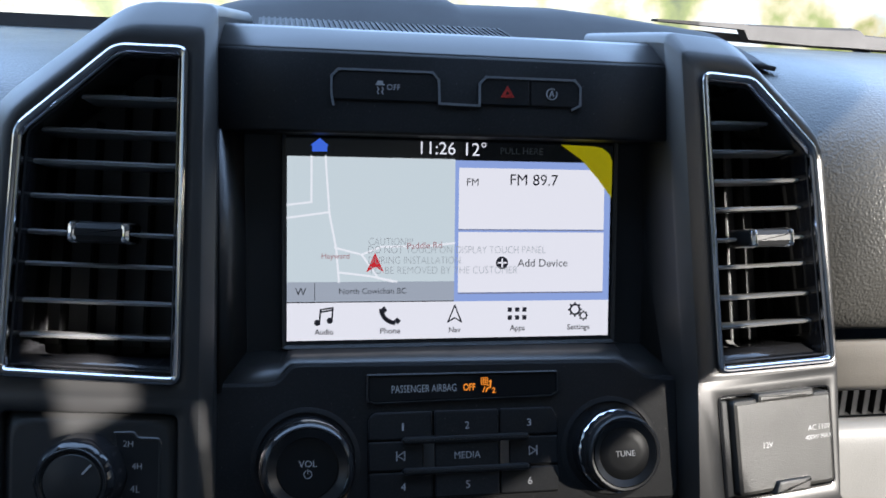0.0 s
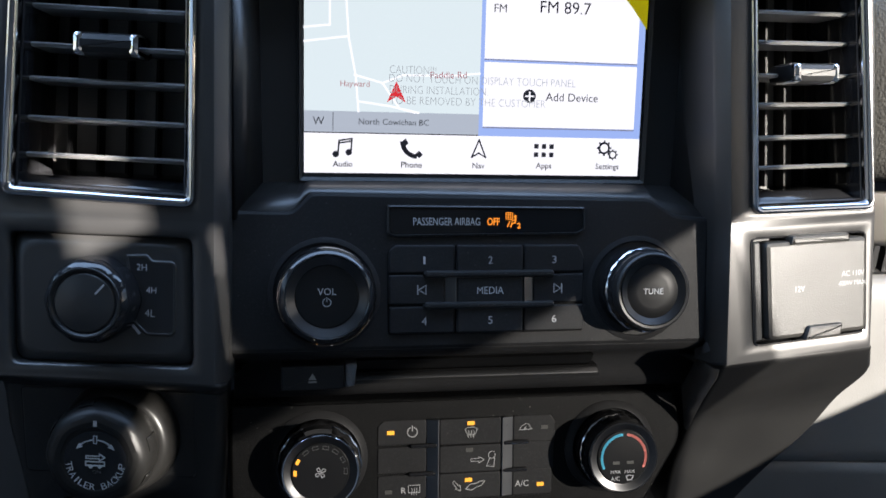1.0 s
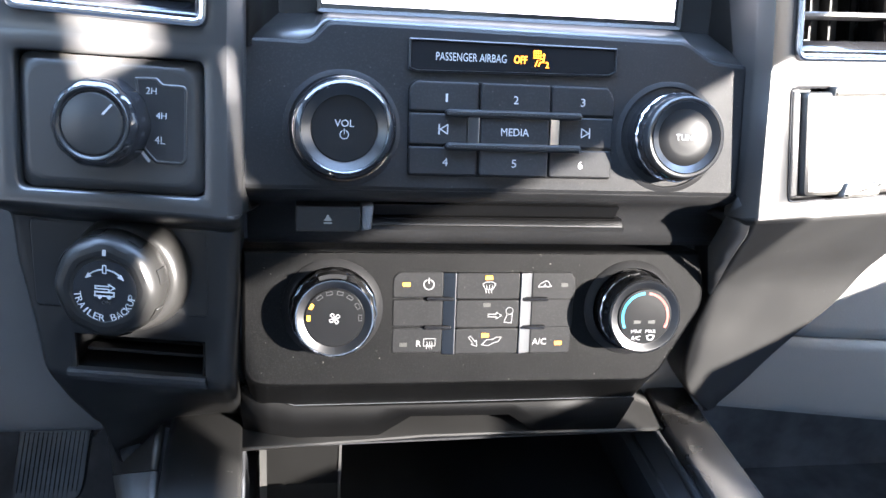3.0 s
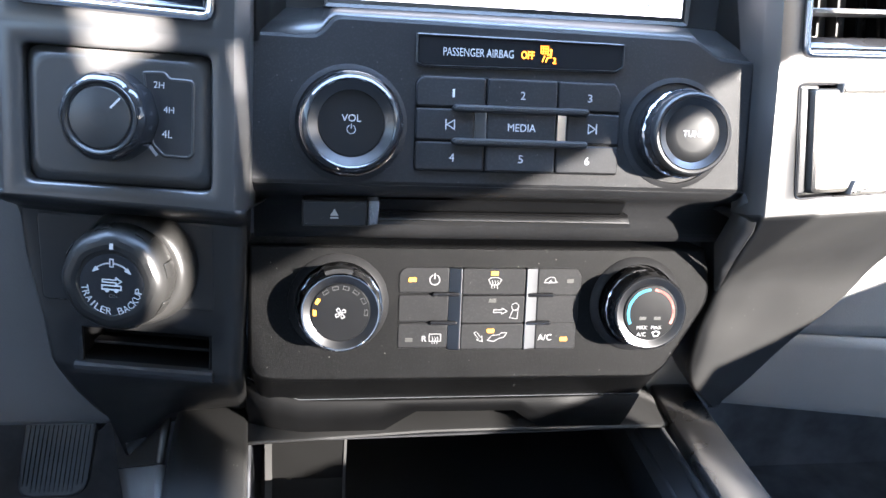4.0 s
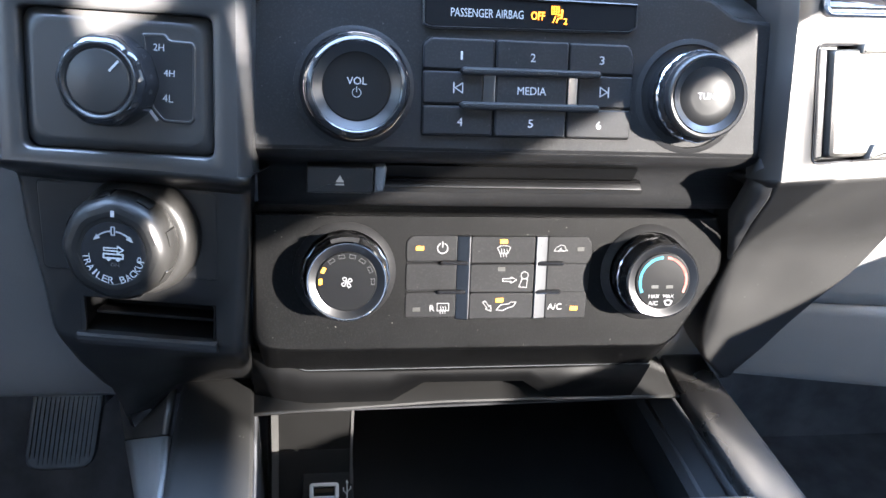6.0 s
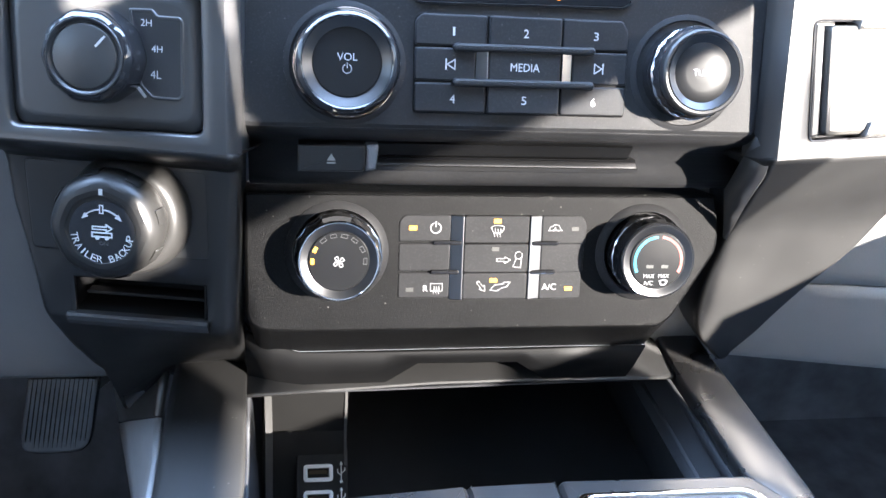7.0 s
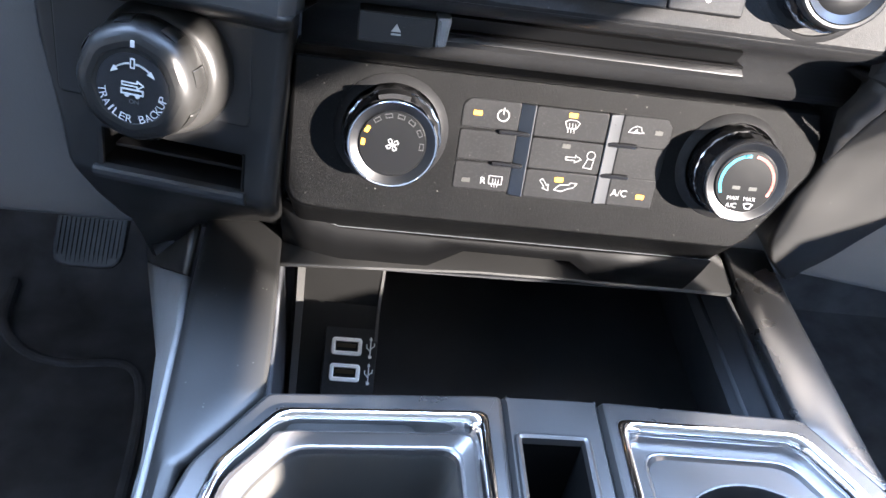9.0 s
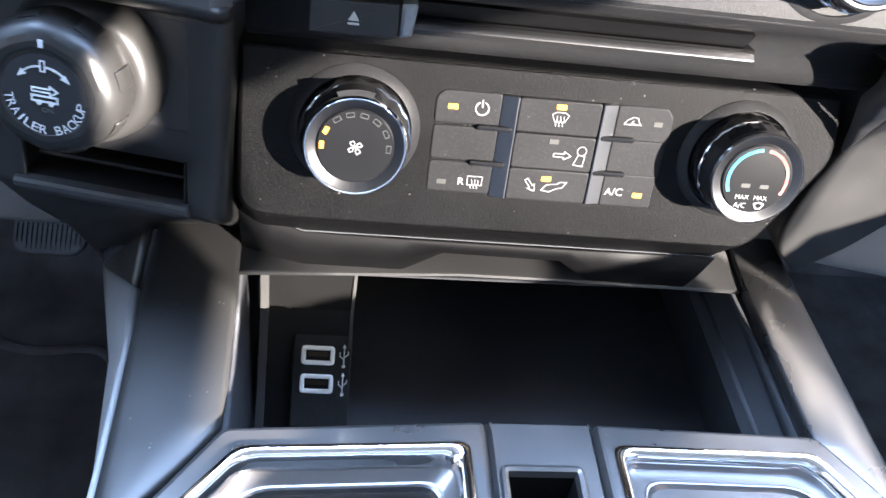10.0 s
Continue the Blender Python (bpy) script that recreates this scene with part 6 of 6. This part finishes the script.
LEVEL = [(0.0040, -0.0062), (0.0050, -0.0066), (0.0108, -0.0068), (0.0114, -0.0064), (0.0120, -0.0066)]


HL = [(-0.0250, 0.0570), (-0.1150, 0.0515), (-0.1375, 0.0215), (-0.1430, -0.0020), (-0.143, -0.10), (-0.022, -0.10)]
HR = [(0.0345, 0.0575), (0.0350, -0.10), (0.147, -0.10), (0.1465, 0.0100), (0.1410, 0.0260), (0.1225, 0.0565)]
part("left_frame", frame_piece([(-0.0170, 0.0690), (-0.1215, 0.0615), (-0.1480, 0.0225), (-0.1540, 0.0000), (-0.156, -0.16), (-0.0170, -0.16)], HL, bmesh.new(), SLOPED), TRAY, tray, "silver-grey frame", sharp=14)
part("right_frame", frame_piece([(0.0280, 0.0695), (0.0280, -0.16), (0.166, -0.16), (0.1600, 0.0100), (0.1530, 0.0290), (0.1275, 0.0670)], HR, bmesh.new(), LEVEL), TRAY, tray, "silver-grey frame", sharp=14)
o = [(-0.0172, 0.0695), (-0.0172, -0.16), (0.0282, -0.16), (0.0282, 0.0700)]
hs = [(-0.0140, 0.0478), (-0.0140, -0.09), (0.0208, -0.09), (0.0208, 0.0482)]
bm = bmesh.new()
ro, rh = rounded(o, 0.001), rounded(hs, 0.004)
loft(bm, [lift(ro, -0.035), lift(ro, -0.004), lift(inset(ro, 0.0022), -0.0005), lift(rh, -0.0008), lift(inset(rh, 0.0007), 0.0006), lift(inset(rh, 0.0018), 0.0009), lift(inset(rh, 0.0032), 0.0001), lift(inset(rh, 0.0040), -0.0030)])
part("centre_slot", bm, TRAY, tray, "raised strip with a narrow slot")
bm = loft(bmesh.new(), [lift(inset(rh, 0.0040), -0.0030), lift(inset(rh, 0.0046), -0.05)], False, True)
part("slot_liner", bm, DEEP, tray, "black liner of the slot")
bm = bmesh.new()
for kk in range(5):
    box(-0.0065 + kk * 0.005, -0.0045 + kk * 0.005, -0.08, 0.04, -0.05, -0.043, bm)
part("slot_ribs", bm, BLACK, tray, "black ribs in the slot")
for hole in (HL, HR):
    bm = loft(bmesh.new(), [lift(within(hole, d), h) for d, h in ((-0.0008, -0.002), (-0.0007, 0.0004), (-0.0002, 0.0014), (0.0007, 0.0021), (0.0018, 0.0022), (0.0029, 0.0017), (0.0039, 0.0006), (0.0047, -0.0012), (0.0052, -0.0036), (0.0056, -0.0080))])
    part("chrome_ring", bm, CHROME, tray, "polished chrome ring", sharp=50)
ip = within(HL, 0.0122)
bm = loft(bmesh.new(), [lift(ip, -0.0140), lift(inset(ip, 0.001), -0.0170), lift(inset(ip, 0.004), -0.07)], False, True)
part("left_well", bm, WELL, tray, "deep dark cup well")
ip = evenly(within(HR, 0.0128), 96)
cx, cy = 0.0900, -0.0068
bm = bmesh.new()
loft(bm, [lift(evenly(within(HR, 0.0120), 96), -0.0066), lift(ip, -0.0078)])
around = [Vector((cx + math.cos(math.atan2(p.y - cy, p.x - cx)), cy + math.sin(math.atan2(p.y - cy, p.x - cx)))) - Vector((cx, cy)) for p in ip]
loft(bm, [lift(ip, -0.0078), lift([p + (Vector((cx, cy)) - p).normalized() * 0.0006 for p in ip], -0.0084)] + [lift([Vector((cx, cy)) + d * r for d in around], h) for r, h in ((0.0402, -0.0084), (0.0397, -0.0079), (0.0390, -0.0082), (0.0382, -0.0110), (0.0360, -0.07))], False, True)
part("cup_well", bm, TRAY, tray, "round cup well in a level panel", sharp=40)

# ---- footwell ----
ped = thing("brake_pedal", facing(-0.318, 0.745, 0.2775, 25), "ribbed black rubber brake pedal in the footwell", "pedal")
part("pedal_pad", plate([(-0.034, -0.036, 0.016), (0.028, -0.036, 0.016), (0.038, 0.036), (-0.025, 0.036)], -0.012, 0.0, 0.006, 0.003), RUBBER, ped)
for i in range(14):
    x = -0.0285 + i * 0.0040
    bm = bmesh.new()
    loft(bm, [[Vector((x + q * 0.0012 + (y + 0.03) * 0.13, y, -0.001 if abs(q) == 1 else h)) for q in (-1, -0.5, 0.5, 1)] for y, h in ((-0.024 - 0.006 * (abs(i - 6.5) < 5), 0.0006), (-0.020, 0.0030), (0.020, 0.0030), (0.034, 0.0016))], True, True)
    part("rib", bm, RUBBER, ped)
part("arm", box(-0.010, 0.012, 0.0, 0.20, -0.30, -0.010), BLACK, ped, "black steel arm")
mt = thing("floor_mat", Matrix.Translation((-0.45, 0.6, 0.03)), "black carpet mat on the driver floor", "floor mat")
fl = smooth_rows([[(x, y, z) for x in (-0.8, -0.6, -0.4, -0.21)] for y, z in ((0.1, 0.050), (0.5, 0.054), (0.80, 0.057), (0.92, 0.066), (0.99, 0.20))], 3)
part("mat", sheet(fl), CARPET, mt, "", world=True, solid=0.006)
edge = smooth_rows([[p] for p in ((-0.272, 0.15, 0), (-0.276, 0.55, 0), (-0.279, 0.68, 0), (-0.290, 0.760, 0), (-0.316, 0.788, 0), (-0.375, 0.783, 0), (-0.42, 0.796, 0), (-0.455, 0.835, 0), (-0.462, 0.90, 0))], 4)
line = [Vector(p[0]) for p in edge]
loops = []
for k, p in enumerate(line):
    d = (line[min(k + 1, len(line) - 1)] - line[max(k - 1, 0)]).normalized()
    n = Vector((-d.y, d.x, 0))
    up = 0.0 if p.y < 0.8 else (p.y - 0.8) * 0.09
    loops.append([Vector((p.x + n.x * a, p.y + n.y * a, z + up)) for a, z in ((-0.007, 0.05), (-0.005, 0.0590), (-0.002, 0.0605), (0.002, 0.0605), (0.005, 0.0590), (0.007, 0.05))])
bm = loft(bmesh.new(), loops, True, True)
part("mat_binding", bm, CARPET, mt, "raised black mat edge", world=True)
